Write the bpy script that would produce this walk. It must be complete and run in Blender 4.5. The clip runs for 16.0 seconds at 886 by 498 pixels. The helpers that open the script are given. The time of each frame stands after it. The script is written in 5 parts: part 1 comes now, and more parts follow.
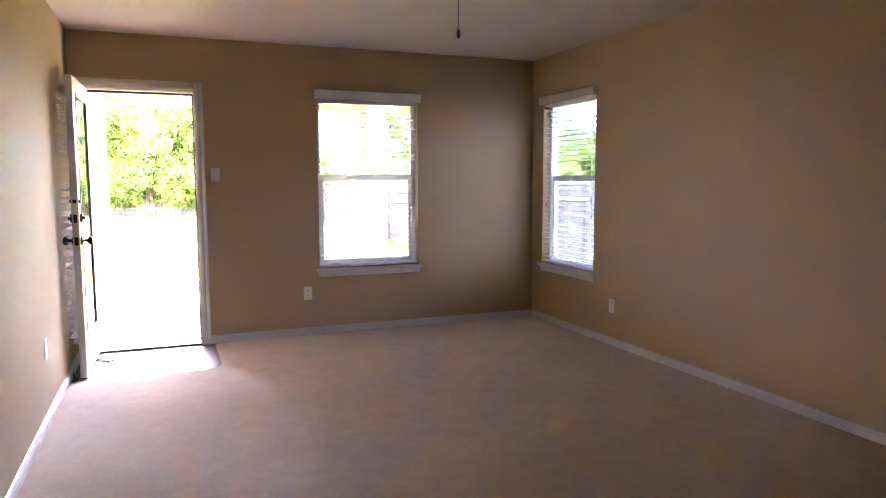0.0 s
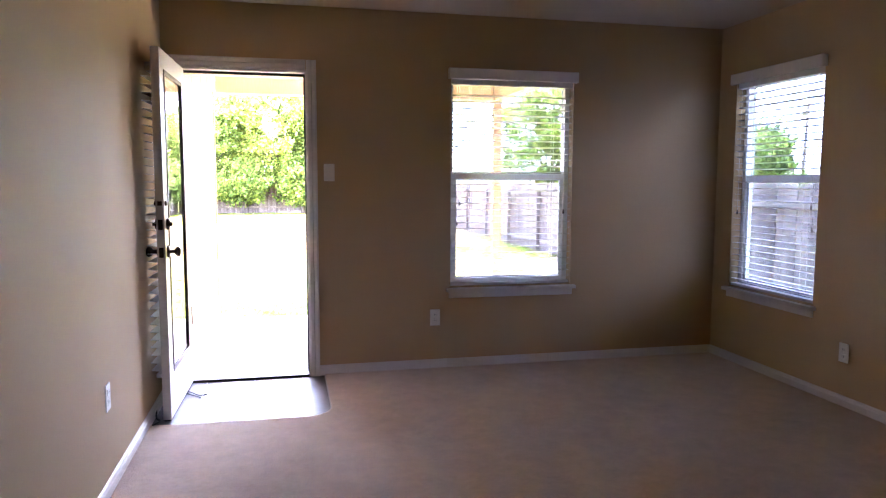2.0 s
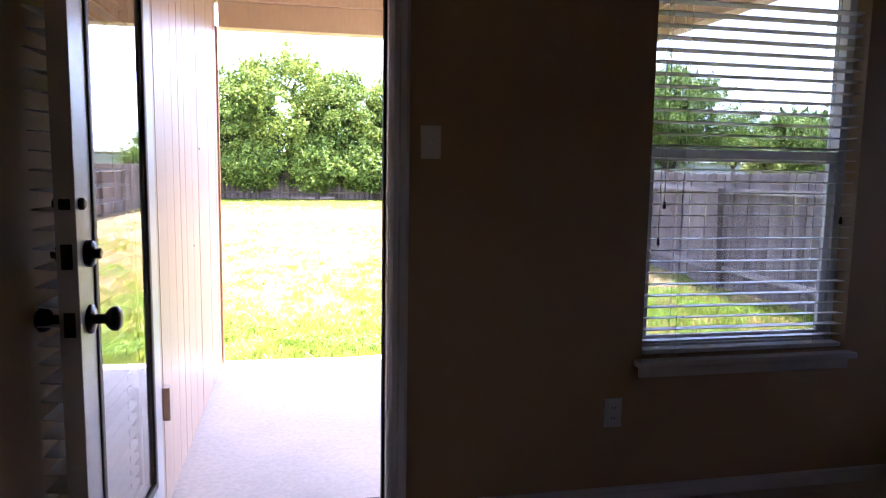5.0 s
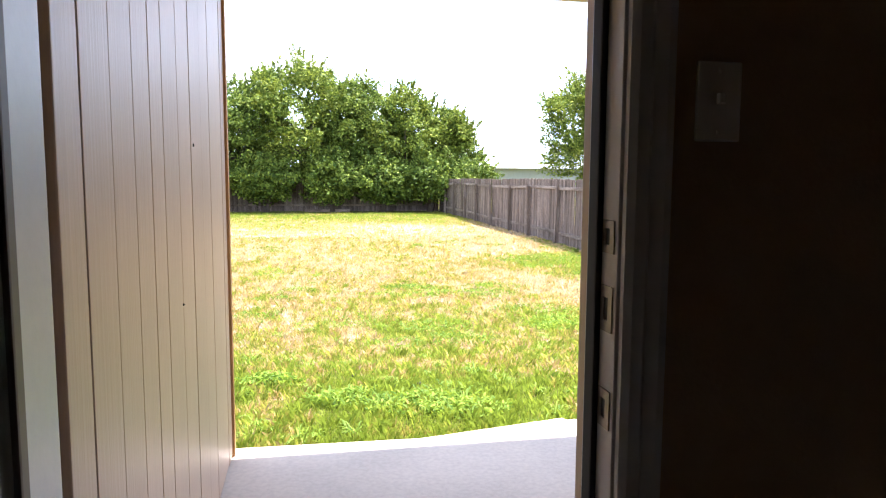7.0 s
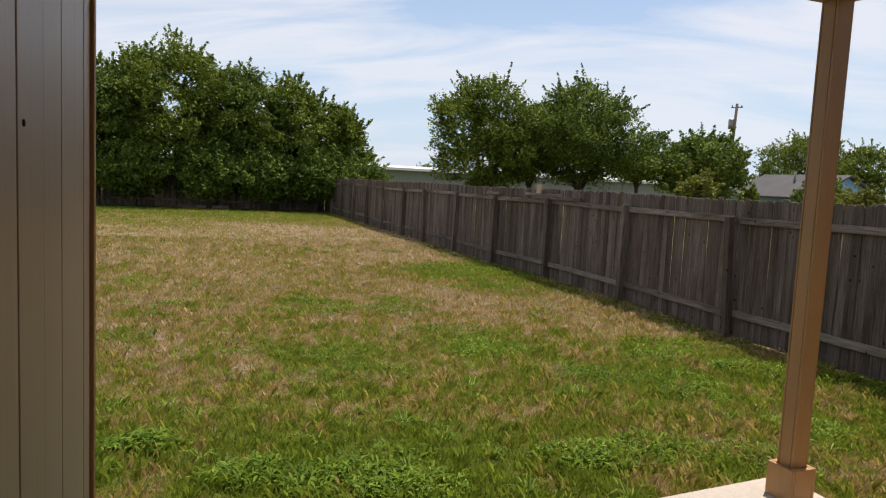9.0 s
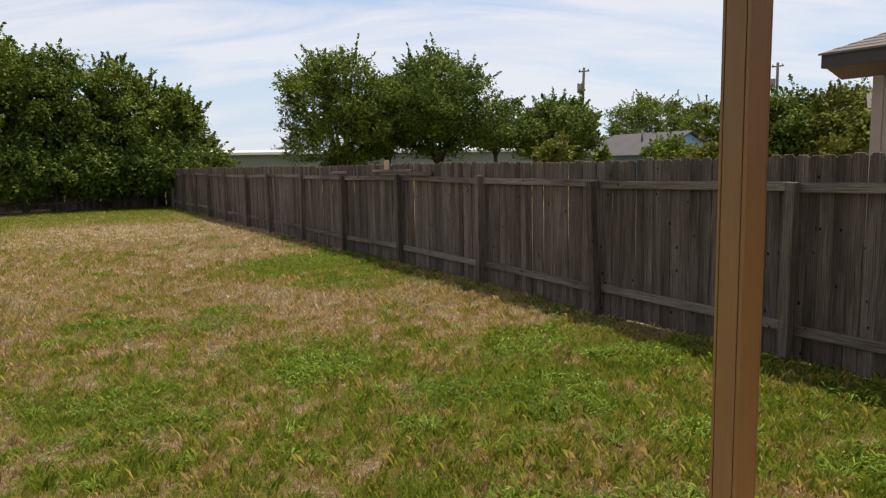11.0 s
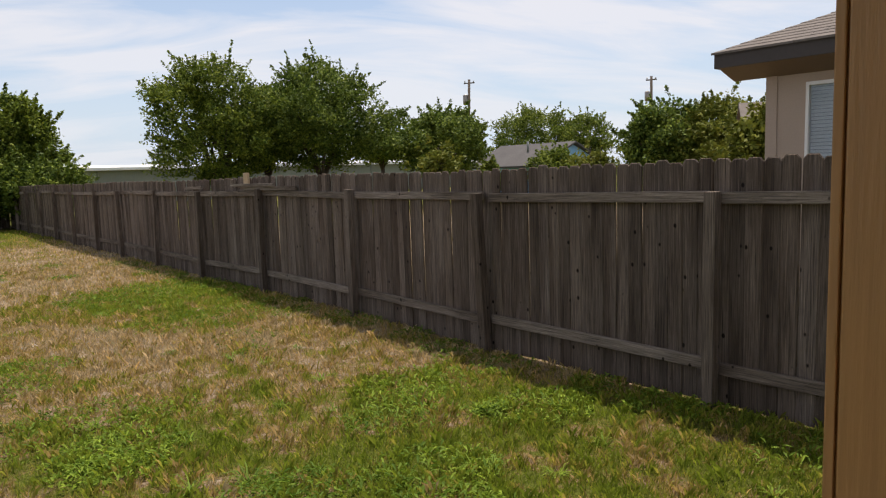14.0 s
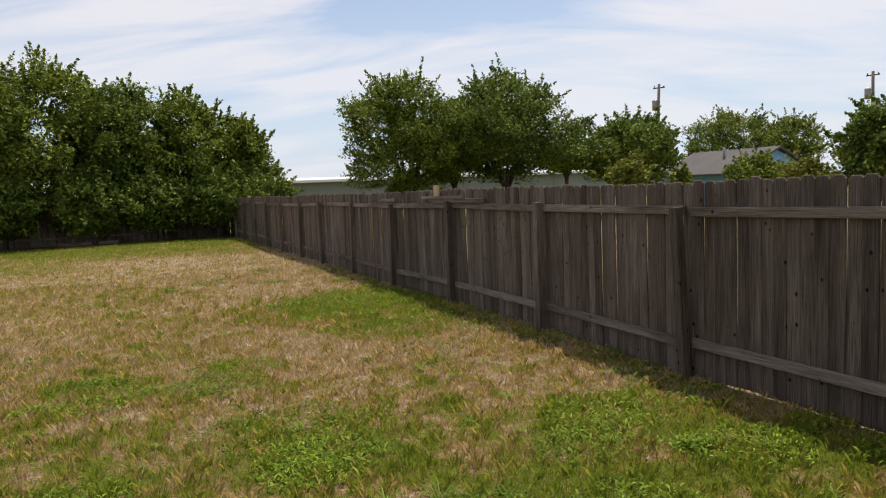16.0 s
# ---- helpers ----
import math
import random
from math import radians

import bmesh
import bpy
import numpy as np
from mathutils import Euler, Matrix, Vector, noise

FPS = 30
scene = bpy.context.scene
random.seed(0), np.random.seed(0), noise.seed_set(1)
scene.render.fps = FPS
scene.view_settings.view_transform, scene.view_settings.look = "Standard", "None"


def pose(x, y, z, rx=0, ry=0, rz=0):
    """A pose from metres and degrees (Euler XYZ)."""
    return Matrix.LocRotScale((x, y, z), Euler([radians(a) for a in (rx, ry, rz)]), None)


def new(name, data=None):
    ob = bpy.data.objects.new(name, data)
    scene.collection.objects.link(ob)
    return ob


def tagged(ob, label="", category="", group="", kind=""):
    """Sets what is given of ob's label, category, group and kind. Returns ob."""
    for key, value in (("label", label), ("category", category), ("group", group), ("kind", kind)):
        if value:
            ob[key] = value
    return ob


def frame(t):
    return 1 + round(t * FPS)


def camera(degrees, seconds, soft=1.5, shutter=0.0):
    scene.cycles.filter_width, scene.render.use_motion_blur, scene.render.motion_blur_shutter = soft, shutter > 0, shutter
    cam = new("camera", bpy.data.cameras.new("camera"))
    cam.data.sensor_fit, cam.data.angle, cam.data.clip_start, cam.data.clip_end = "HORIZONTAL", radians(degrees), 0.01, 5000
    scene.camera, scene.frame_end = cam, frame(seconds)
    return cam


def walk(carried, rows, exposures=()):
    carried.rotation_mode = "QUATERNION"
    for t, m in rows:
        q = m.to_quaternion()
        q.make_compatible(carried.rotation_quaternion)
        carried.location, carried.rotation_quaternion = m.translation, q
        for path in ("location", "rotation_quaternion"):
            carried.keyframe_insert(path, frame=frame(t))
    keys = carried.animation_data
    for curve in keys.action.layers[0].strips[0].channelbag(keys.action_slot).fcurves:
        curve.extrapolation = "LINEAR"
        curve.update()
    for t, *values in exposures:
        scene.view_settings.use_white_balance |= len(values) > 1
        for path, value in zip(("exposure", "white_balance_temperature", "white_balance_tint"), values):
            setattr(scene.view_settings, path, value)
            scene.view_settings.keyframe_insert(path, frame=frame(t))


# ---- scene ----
cam = camera(65.0, 16.0, soft=1.2)

# seconds, x, y, z, heading, tilt, lean (metres, degrees)
PATH = [
    (0.0, 0.650, -5.990, 1.346, -21.76, -5.63, 0.19),
    (0.5, 0.630, -5.699, 1.302, -20.24, -5.38, 0.34),
    (1.0, 0.671, -5.414, 1.306, -17.71, -5.53, 0.20),
    (1.5, 0.732, -5.124, 1.336, -14.70, -5.70, -0.13),
    (2.0, 0.764, -4.772, 1.340, -12.61, -5.58, -0.17),
    (2.5, 0.725, -4.376, 1.323, -13.14, -5.62, -0.51),
    (3.0, 0.690, -3.966, 1.317, -13.00, -5.87, -0.93),
    (3.5, 0.689, -3.571, 1.328, -12.29, -6.60, -1.01),
    (4.0, 0.674, -3.174, 1.313, -12.09, -6.71, -0.87),
    (6.5, 0.463, -1.316, 1.301, -11.12, -6.15, -0.61),
    (7.0, 0.451, -0.947, 1.281, -10.89, -5.81, -0.33),
    (7.5, 0.418, -0.602, 1.287, -11.49, -5.56, -1.66),
    (8.0, 0.405, -0.319, 1.326, -13.50, -5.59, -2.03),
    (8.5, 0.332, -0.086, 1.353, -17.16, -5.64, -2.30),
    (9.0, 0.316, 0.178, 1.323, -20.86, -5.49, -2.84),
    (11.5, 1.586, 1.532, 1.321, -34.07, -7.65, 2.06),
    (12.0, 1.792, 1.717, 1.309, -37.05, -7.83, 2.24),
    (12.5, 1.934, 1.897, 1.305, -39.93, -7.70, 2.15),
    (13.0, 2.087, 2.041, 1.301, -40.94, -7.30, 2.03),
    (13.5, 2.209, 2.173, 1.299, -40.89, -6.77, 1.99),
    (14.0, 2.291, 2.303, 1.289, -40.37, -6.38, 1.89),
    (14.5, 2.352, 2.329, 1.291, -36.95, -6.01, 2.17),
    (15.0, 2.347, 2.360, 1.310, -32.94, -5.73, 2.29),
    (15.5, 2.282, 2.364, 1.334, -29.25, -5.48, 2.26),
    (16.0, 2.299, 2.471, 1.332, -25.52, -5.06, 2.40),
]
# seconds, stops, kelvin, tint
EXPO = [(0.0, 6.78, 6000, 33), (1.0, 6.34, 5900, 33), (2.0, 6.02, 5700, 34), (3.0, 5.5, 5500, 37), (4.0, 4.72, 5350, 38), (6.3, 2.75, 5750, 25), (7.0, 2.4, 6000, 20), (7.5, 2.05, 6100, 15), (8.0, 1.2, 6250, 13), (8.5, 0.24, 6450, 14), (9.0, 0.02, 6700, 15), (16.0, 0.02, 7000, 17)]
walk(cam, [(t, pose(x, y, z, 90 + tilt, 0, head) @ pose(0, 0, 0, 0, 0, -lean)) for t, x, y, z, head, tilt, lean in PATH], EXPO)

# ---- world and sun ----
SUN_TO = Vector((0.32, 0.245, 1.0)).normalized()
world = bpy.data.worlds.new("sky")
scene.world = world
world.use_nodes = True
wn, wl = world.node_tree.nodes, world.node_tree.links
wn.clear()
w_out = wn.new("ShaderNodeOutputWorld")
w_bg = wn.new("ShaderNodeBackground")
w_sky = wn.new("ShaderNodeTexSky")
w_sky.sky_type = "NISHITA"
w_sky.sun_disc = False
w_sky.sun_elevation = math.asin(SUN_TO.z)
w_sky.sun_rotation = math.atan2(SUN_TO.x, SUN_TO.y)
w_sky.dust_density = 0.3
w_tc = wn.new("ShaderNodeTexCoord")
w_sep = wn.new("ShaderNodeSeparateXYZ")
wl.new(w_tc.outputs["Generated"], w_sep.inputs[0])
w_add = wn.new("ShaderNodeMath"); w_add.operation = "ADD"; w_add.inputs[1].default_value = 0.30
wl.new(w_sep.outputs["Z"], w_add.inputs[0])
w_max = wn.new("ShaderNodeMath"); w_max.operation = "MAXIMUM"; w_max.inputs[1].default_value = 0.05
wl.new(w_add.outputs[0], w_max.inputs[0])
w_dx = wn.new("ShaderNodeMath"); w_dx.operation = "DIVIDE"
w_dy = wn.new("ShaderNodeMath"); w_dy.operation = "DIVIDE"
wl.new(w_sep.outputs["X"], w_dx.inputs[0]); wl.new(w_max.outputs[0], w_dx.inputs[1])
wl.new(w_sep.outputs["Y"], w_dy.inputs[0]); wl.new(w_max.outputs[0], w_dy.inputs[1])
w_com = wn.new("ShaderNodeCombineXYZ")
wl.new(w_dx.outputs[0], w_com.inputs[0]); wl.new(w_dy.outputs[0], w_com.inputs[1])
w_map = wn.new("ShaderNodeMapping")
w_map.vector_type = "TEXTURE"
w_map.inputs["Rotation"].default_value = (0, 0, radians(-30))
w_map.inputs["Scale"].default_value = (1.35, 0.42, 1)
wl.new(w_com.outputs[0], w_map.inputs["Vector"])
w_no = wn.new("ShaderNodeTexNoise")
w_no.inputs["Scale"].default_value = 1.35
w_no.inputs["Detail"].default_value = 9
w_no.inputs["Roughness"].default_value = 0.55
w_no.inputs["Distortion"].default_value = 0.6
wl.new(w_map.outputs[0], w_no.inputs["Vector"])
w_ramp = wn.new("ShaderNodeValToRGB")
w_ramp.color_ramp.elements[0].position = 0.40
w_ramp.color_ramp.elements[1].position = 0.585
w_ramp.color_ramp.elements[0].color = (0, 0, 0, 1)
w_ramp.color_ramp.elements[1].color = (0.85, 0.85, 0.85, 1)
wl.new(w_no.outputs[0], w_ramp.inputs[0])
w_mix = wn.new("ShaderNodeMixRGB")
w_low = wn.new("ShaderNodeMapRange")
w_low.inputs[1].default_value = 0.02; w_low.inputs[2].default_value = 0.30
w_low.inputs[3].default_value = 0.50; w_low.inputs[4].default_value = 1.0
wl.new(w_sep.outputs["Z"], w_low.inputs[0])
w_fac = wn.new("ShaderNodeMath"); w_fac.operation = "MULTIPLY"
wl.new(w_ramp.outputs[0], w_fac.inputs[0]); wl.new(w_low.outputs[0], w_fac.inputs[1])
wl.new(w_fac.outputs[0], w_mix.inputs[0])
w_haze = wn.new("ShaderNodeMixRGB")
w_hz = wn.new("ShaderNodeMapRange")
w_hz.inputs[1].default_value = 0.0; w_hz.inputs[2].default_value = 0.34
w_hz.inputs[3].default_value = 0.92; w_hz.inputs[4].default_value = 0.12
wl.new(w_sep.outputs["Z"], w_hz.inputs[0]); wl.new(w_hz.outputs[0], w_haze.inputs[0])
wl.new(w_sky.outputs[0], w_haze.inputs[1])
w_haze.inputs[2].default_value = (4.35, 5.55, 6.9, 1)
wl.new(w_haze.outputs[0], w_mix.inputs[1])
w_mix.inputs[2].default_value = (6.65, 6.95, 7.3, 1)
wl.new(w_mix.outputs[0], w_bg.inputs["Color"])
w_bg.inputs["Strength"].default_value = 0.128
wl.new(w_bg.outputs[0], w_out.inputs[0])

sun_data = bpy.data.lights.new("sun", "SUN")
sun_data.energy, sun_data.angle, sun_data.color = 5.0, radians(0.5), (1.0, 0.95, 0.86)
sun = new("sun", sun_data)
sun.rotation_euler = SUN_TO.to_track_quat("Z", "Y").to_euler()
sun.location = (10, 8, 30)


# ---- materials ----
def nodes_of(name):
    m = bpy.data.materials.new(name)
    m.use_nodes = True
    return m, m.node_tree.nodes, m.node_tree.links, m.node_tree.nodes["Principled BSDF"]


def noise_node(n, l, scale, detail=4, stretch=(1, 1, 1), coords="Object", rough=0.55):
    tc = n.new("ShaderNodeTexCoord")
    mp = n.new("ShaderNodeMapping")
    mp.inputs["Scale"].default_value = stretch
    if coords == "World":
        geo = n.new("ShaderNodeNewGeometry")
        l.new(geo.outputs["Position"], mp.inputs["Vector"])
    else:
        l.new(tc.outputs[coords], mp.inputs["Vector"])
    no = n.new("ShaderNodeTexNoise")
    no.inputs["Scale"].default_value = scale
    no.inputs["Detail"].default_value = detail
    no.inputs["Roughness"].default_value = rough
    l.new(mp.outputs[0], no.inputs["Vector"])
    return no


def ramp_node(n, l, src, stops):
    r = n.new("ShaderNodeValToRGB")
    el = r.color_ramp.elements
    while len(el) < len(stops):
        el.new(0.5)
    for e, (p, c) in zip(el, stops):
        e.position, e.color = p, (*c, 1)
    l.new(src, r.inputs[0])
    return r


def surface(name, base, rough=0.6, metal=0.0, big=(0.8, 0.06), fine=(60, 0.08), bump=0.0, bump_scale=80, stretch=(1, 1, 1), vary=0.0, coat=0.0, coords="World", spec=0.5):
    """A painted or natural surface: base colour, a broad and a fine variation, and relief."""
    m, n, l, b = nodes_of(name)
    n1 = noise_node(n, l, big[0], 3, (1, 1, 1), coords)
    n2 = noise_node(n, l, fine[0], 5, stretch, coords)
    lo = tuple(c * (1 - big[1]) for c in base)
    hi = tuple(min(1, c * (1 + big[1])) for c in base)
    r1 = ramp_node(n, l, n1.outputs[0], [(0.3, lo), (0.7, hi)])
    mul = n.new("ShaderNodeMixRGB"); mul.blend_type = "MULTIPLY"; mul.inputs[0].default_value = 1.0
    r2 = ramp_node(n, l, n2.outputs[0], [(0.3, (1 - fine[1],) * 3), (0.7, (1, 1, 1))])
    l.new(r1.outputs[0], mul.inputs[1]); l.new(r2.outputs[0], mul.inputs[2])
    last = mul.outputs[0]
    if vary:
        oi = n.new("ShaderNodeObjectInfo")
        r3 = ramp_node(n, l, oi.outputs["Random"], [(0, (1 - vary,) * 3), (1, (1, 1, 1))])
        mu = n.new("ShaderNodeMixRGB"); mu.blend_type = "MULTIPLY"; mu.inputs[0].default_value = 1.0
        l.new(last, mu.inputs[1]); l.new(r3.outputs[0], mu.inputs[2])
        last = mu.outputs[0]
    l.new(last, b.inputs["Base Color"])
    b.inputs["Roughness"].default_value = rough
    b.inputs["Metallic"].default_value = metal
    b.inputs["Coat Weight"].default_value = coat
    b.inputs["Specular IOR Level"].default_value = spec
    if bump:
        n3 = noise_node(n, l, bump_scale, 4, stretch, coords)
        bp = n.new("ShaderNodeBump")
        bp.inputs["Strength"].default_value = bump
        bp.inputs["Distance"].default_value = 0.01
        l.new(n3.outputs[0], bp.inputs["Height"])
        l.new(bp.outputs[0], b.inputs["Normal"])
    return m


WALL = surface("wall_paint_tan", (0.46, 0.325, 0.18), 0.7, big=(0.7, 0.05), fine=(120, 0.04), bump=0.12, bump_scale=70, spec=0.25)
CEIL = surface("ceiling_paint", (0.55, 0.445, 0.33), 0.8, big=(0.6, 0.04), fine=(150, 0.08), bump=0.35, bump_scale=90)
TRIM = surface("trim_white_paint", (0.64, 0.61, 0.57), 0.35, big=(2, 0.04), fine=(40, 0.05), bump=0.04)
VINYL = surface("white_vinyl", (0.78, 0.78, 0.76), 0.4, big=(2, 0.03), fine=(40, 0.03))
SLAT = surface("blind_slat_white", (0.74, 0.72, 0.67), 0.45, big=(2, 0.04), fine=(30, 0.05), vary=0.06)
PLASTIC = surface("switch_plastic", (0.74, 0.70, 0.62), 0.3, big=(6, 0.03), fine=(60, 0.03))
BRONZE = surface("dark_bronze", (0.045, 0.032, 0.024), 0.35, 0.85, big=(8, 0.2), fine=(120, 0.2))
BEAD = surface("brown_bead", (0.11, 0.075, 0.05), 0.5)
RUBBER = surface("black_rubber", (0.015, 0.015, 0.015), 0.7)
STEEL = surface("dull_steel", (0.30, 0.27, 0.23), 0.35, 0.9, fine=(90, 0.2))
TILE = surface("floor_tile_taupe", (0.105, 0.088, 0.08), 0.42, big=(5, 0.12), fine=(30, 0.15), bump=0.06, bump_scale=25, vary=0.08)
GROUT = surface("grout", (0.55, 0.51, 0.47), 0.5, fine=(90, 0.2))
SIDING = surface("siding_paint_beige", (0.50, 0.36, 0.25), 0.42, big=(1.6, 0.07), fine=(7, 0.07), bump=0.12, bump_scale=9, stretch=(9, 9, 0.35), vary=0.05)
PORCH = surface("porch_paint_tan", (0.60, 0.45, 0.30), 0.55, big=(1.2, 0.06), fine=(12, 0.1), bump=0.15, bump_scale=18, stretch=(6, 6, 1))
POST = surface("post_paint_tan", (0.46, 0.245, 0.09), 0.5, big=(1.5, 0.07), fine=(12, 0.12), bump=0.2, bump_scale=16, stretch=(10, 10, 0.6))
EXTERIOR = surface("exterior_paint_tan", (0.50, 0.40, 0.30), 0.8, fine=(50, 0.1), bump=0.2, bump_scale=60)
CONCRETE = surface("concrete_slab", (0.52, 0.455, 0.38), 0.85, big=(1.1, 0.12), fine=(45, 0.16), bump=0.15, bump_scale=120)
STUCCO = surface("stucco_tan", (0.43, 0.34, 0.275), 0.9, big=(0.6, 0.05), fine=(60, 0.12), bump=0.3, bump_scale=80)
FASCIA = surface("fascia_brown", (0.05, 0.039, 0.034), 0.6, fine=(20, 0.15))
SOFFIT = surface("soffit_brown", (0.15, 0.108, 0.08), 0.7, fine=(30, 0.1))
SHINGLE = surface("shingle_grey_brown", (0.19, 0.162, 0.14), 0.95, big=(3, 0.12), fine=(30, 0.3), bump=0.4, bump_scale=40, vary=0.15)
GREYROOF = surface("shingle_grey", (0.095, 0.09, 0.088), 0.95, big=(1, 0.12), fine=(10, 0.25))
BLUEWALL = surface("blue_siding", (0.20, 0.43, 0.70), 0.7, big=(1, 0.06), fine=(4, 0.12), stretch=(1, 1, 6))
METALWALL = surface("warehouse_wall", (0.23, 0.25, 0.22), 0.6, big=(0.1, 0.1), fine=(3, 0.15), stretch=(6, 6, 0.3))
METALROOF = surface("white_metal_roof", (0.85, 0.85, 0.83), 0.35, big=(0.1, 0.05), fine=(3, 0.06))
POLE = surface("pole_wood", (0.10, 0.075, 0.055), 0.9, fine=(12, 0.3))
BARK = surface("bark", (0.10, 0.075, 0.055), 0.95, fine=(9, 0.5), bump=0.6, bump_scale=14, stretch=(2, 2, 0.4))
# dark colour standing in for the shade between the neighbour's blind slats
GAPSHADE = surface("blind_gap_shade", (0.14, 0.15, 0.17), 0.5, big=(2, 0.06), fine=(20, 0.1))
PALEBLIND = surface("pale_blind", (0.40, 0.45, 0.50), 0.5, big=(2, 0.04), fine=(20, 0.06), vary=0.08)
FRESHWOOD = surface("fresh_cut_wood", (0.55, 0.40, 0.24), 0.8, fine=(20, 0.2), stretch=(1, 1, 6))


def wood_grey(name, base, vary, along="z"):
    """Weathered cedar: grain along one axis, dark water stains, knots; each board has its own cut of the grain."""
    m, n, l, b = nodes_of(name)
    geo = n.new("ShaderNodeNewGeometry")
    oi = n.new("ShaderNodeObjectInfo")
    sh = n.new("ShaderNodeMath"); sh.operation = "MULTIPLY"; sh.inputs[1].default_value = 37.0
    l.new(oi.outputs["Random"], sh.inputs[0])
    cut = n.new("ShaderNodeVectorMath"); cut.operation = "ADD"
    l.new(geo.outputs["Position"], cut.inputs[0]); l.new(sh.outputs[0], cut.inputs[1])

    def grain(scale, detail, across, length, rough):
        mp = n.new("ShaderNodeMapping")
        mp.inputs["Scale"].default_value = {"z": (across, across, length), "y": (across, length, across), "x": (length, across, across)}[along]
        l.new(cut.outputs[0], mp.inputs["Vector"])
        no = n.new("ShaderNodeTexNoise")
        no.inputs["Scale"].default_value = scale; no.inputs["Detail"].default_value = detail; no.inputs["Roughness"].default_value = rough
        l.new(mp.outputs[0], no.inputs["Vector"])
        return no

    def times(a, c):
        mu = n.new("ShaderNodeMixRGB"); mu.blend_type = "MULTIPLY"; mu.inputs[0].default_value = 1
        l.new(a, mu.inputs[1]); l.new(c, mu.inputs[2])
        return mu.outputs[0]

    g = grain(5, 8, 24, 0.55, 0.74)
    r = ramp_node(n, l, g.outputs[0], [(0.32, tuple(c * 0.16 for c in base)), (0.47, tuple(c * 0.85 for c in base)), (0.58, tuple(c * 1.25 for c in base)), (0.72, tuple(min(1, c * 2.5) for c in base))])
    s = grain(1.0, 4, 3.5, 0.55, 0.55)
    rs = ramp_node(n, l, s.outputs[0], [(0.34, (0.50, 0.45, 0.41)), (0.52, (0.92, 0.90, 0.88)), (0.70, (1.22, 1.21, 1.20))])
    k = n.new("ShaderNodeTexVoronoi"); k.inputs["Scale"].default_value = 7.5
    mp = n.new("ShaderNodeMapping"); mp.inputs["Scale"].default_value = (1, 1, 0.7)
    l.new(cut.outputs[0], mp.inputs["Vector"]); l.new(mp.outputs[0], k.inputs["Vector"])
    rk = ramp_node(n, l, k.outputs["Distance"], [(0.075, (0.10, 0.08, 0.07)), (0.115, (1, 1, 1))])
    ro = ramp_node(n, l, oi.outputs["Random"], [(0, (1 - vary, 1 - vary * 1.06, 1 - vary * 1.12)), (0.5, (0.98, 0.94, 0.90)), (1, (1 + vary * 0.45, 1 + vary * 0.45, 1 + vary * 0.47))])
    l.new(times(times(times(r.outputs[0], rs.outputs[0]), rk.outputs[0]), ro.outputs[0]), b.inputs["Base Color"])
    b.inputs["Roughness"].default_value = 0.9
    b.inputs["Specular IOR Level"].default_value = 0.25
    bp = n.new("ShaderNodeBump"); bp.inputs["Strength"].default_value = 0.9; bp.inputs["Distance"].default_value = 0.01
    l.new(g.outputs[0], bp.inputs["Height"]); l.new(bp.outputs[0], b.inputs["Normal"])
    return m


PICKET = wood_grey("weathered_picket", (0.160, 0.129, 0.107), 0.36)
FENCEPOST = wood_grey("weathered_post", (0.165, 0.135, 0.112), 0.35)
RAIL = wood_grey("weathered_rail", (0.205, 0.173, 0.145), 0.25, "y")
RAIL_X = wood_grey("weathered_rail_back", (0.22, 0.175, 0.135), 0.25, "x")


def carpet_material():
    m, n, l, b = nodes_of("beige_carpet")
    big = noise_node(n, l, 0.9, 3, (1, 1, 1), "World")
    mid = noise_node(n, l, 9, 4, (1, 1, 1), "World")
    fine = noise_node(n, l, 260, 3, (1, 1, 1), "World")
    r1 = ramp_node(n, l, big.outputs[0], [(0.3, (0.74, 0.585, 0.455)), (0.7, (0.86, 0.70, 0.575))])
    r2 = ramp_node(n, l, mid.outputs[0], [(0.3, (0.86, 0.86, 0.86)), (0.7, (1, 1, 1))])
    r3 = ramp_node(n, l, fine.outputs[0], [(0.3, (0.62, 0.60, 0.58)), (0.7, (1, 1, 1))])
    a = n.new("ShaderNodeMixRGB"); a.blend_type = "MULTIPLY"; a.inputs[0].default_value = 1
    c = n.new("ShaderNodeMixRGB"); c.blend_type = "MULTIPLY"; c.inputs[0].default_value = 1
    l.new(r1.outputs[0], a.inputs[1]); l.new(r2.outputs[0], a.inputs[2])
    l.new(a.outputs[0], c.inputs[1]); l.new(r3.outputs[0], c.inputs[2])
    b.inputs["Roughness"].default_value = 1.0
    pile = noise_node(n, l, 42, 4, (1, 1, 1), "World", 0.7)
    rp = ramp_node(n, l, pile.outputs[0], [(0.32, (0.87, 0.865, 0.86)), (0.62, (1, 1, 1))])
    pm = n.new("ShaderNodeMixRGB"); pm.blend_type = "MULTIPLY"; pm.inputs[0].default_value = 1
    l.new(c.outputs[0], pm.inputs[1]); l.new(rp.outputs[0], pm.inputs[2])
    l.new(pm.outputs[0], b.inputs["Base Color"])
    b.inputs["Sheen Weight"].default_value = 0.25
    b.inputs["Specular IOR Level"].default_value = 0.1
    b1 = n.new("ShaderNodeBump"); b1.inputs["Strength"].default_value = 0.8; b1.inputs["Distance"].default_value = 0.006
    b2 = n.new("ShaderNodeBump"); b2.inputs["Strength"].default_value = 0.4; b2.inputs["Distance"].default_value = 0.02
    l.new(fine.outputs[0], b1.inputs["Height"]); l.new(pile.outputs[0], b2.inputs["Height"])
    l.new(b2.outputs[0], b1.inputs["Normal"]); l.new(b1.outputs[0], b.inputs["Normal"])
    return m


CARPET = carpet_material()


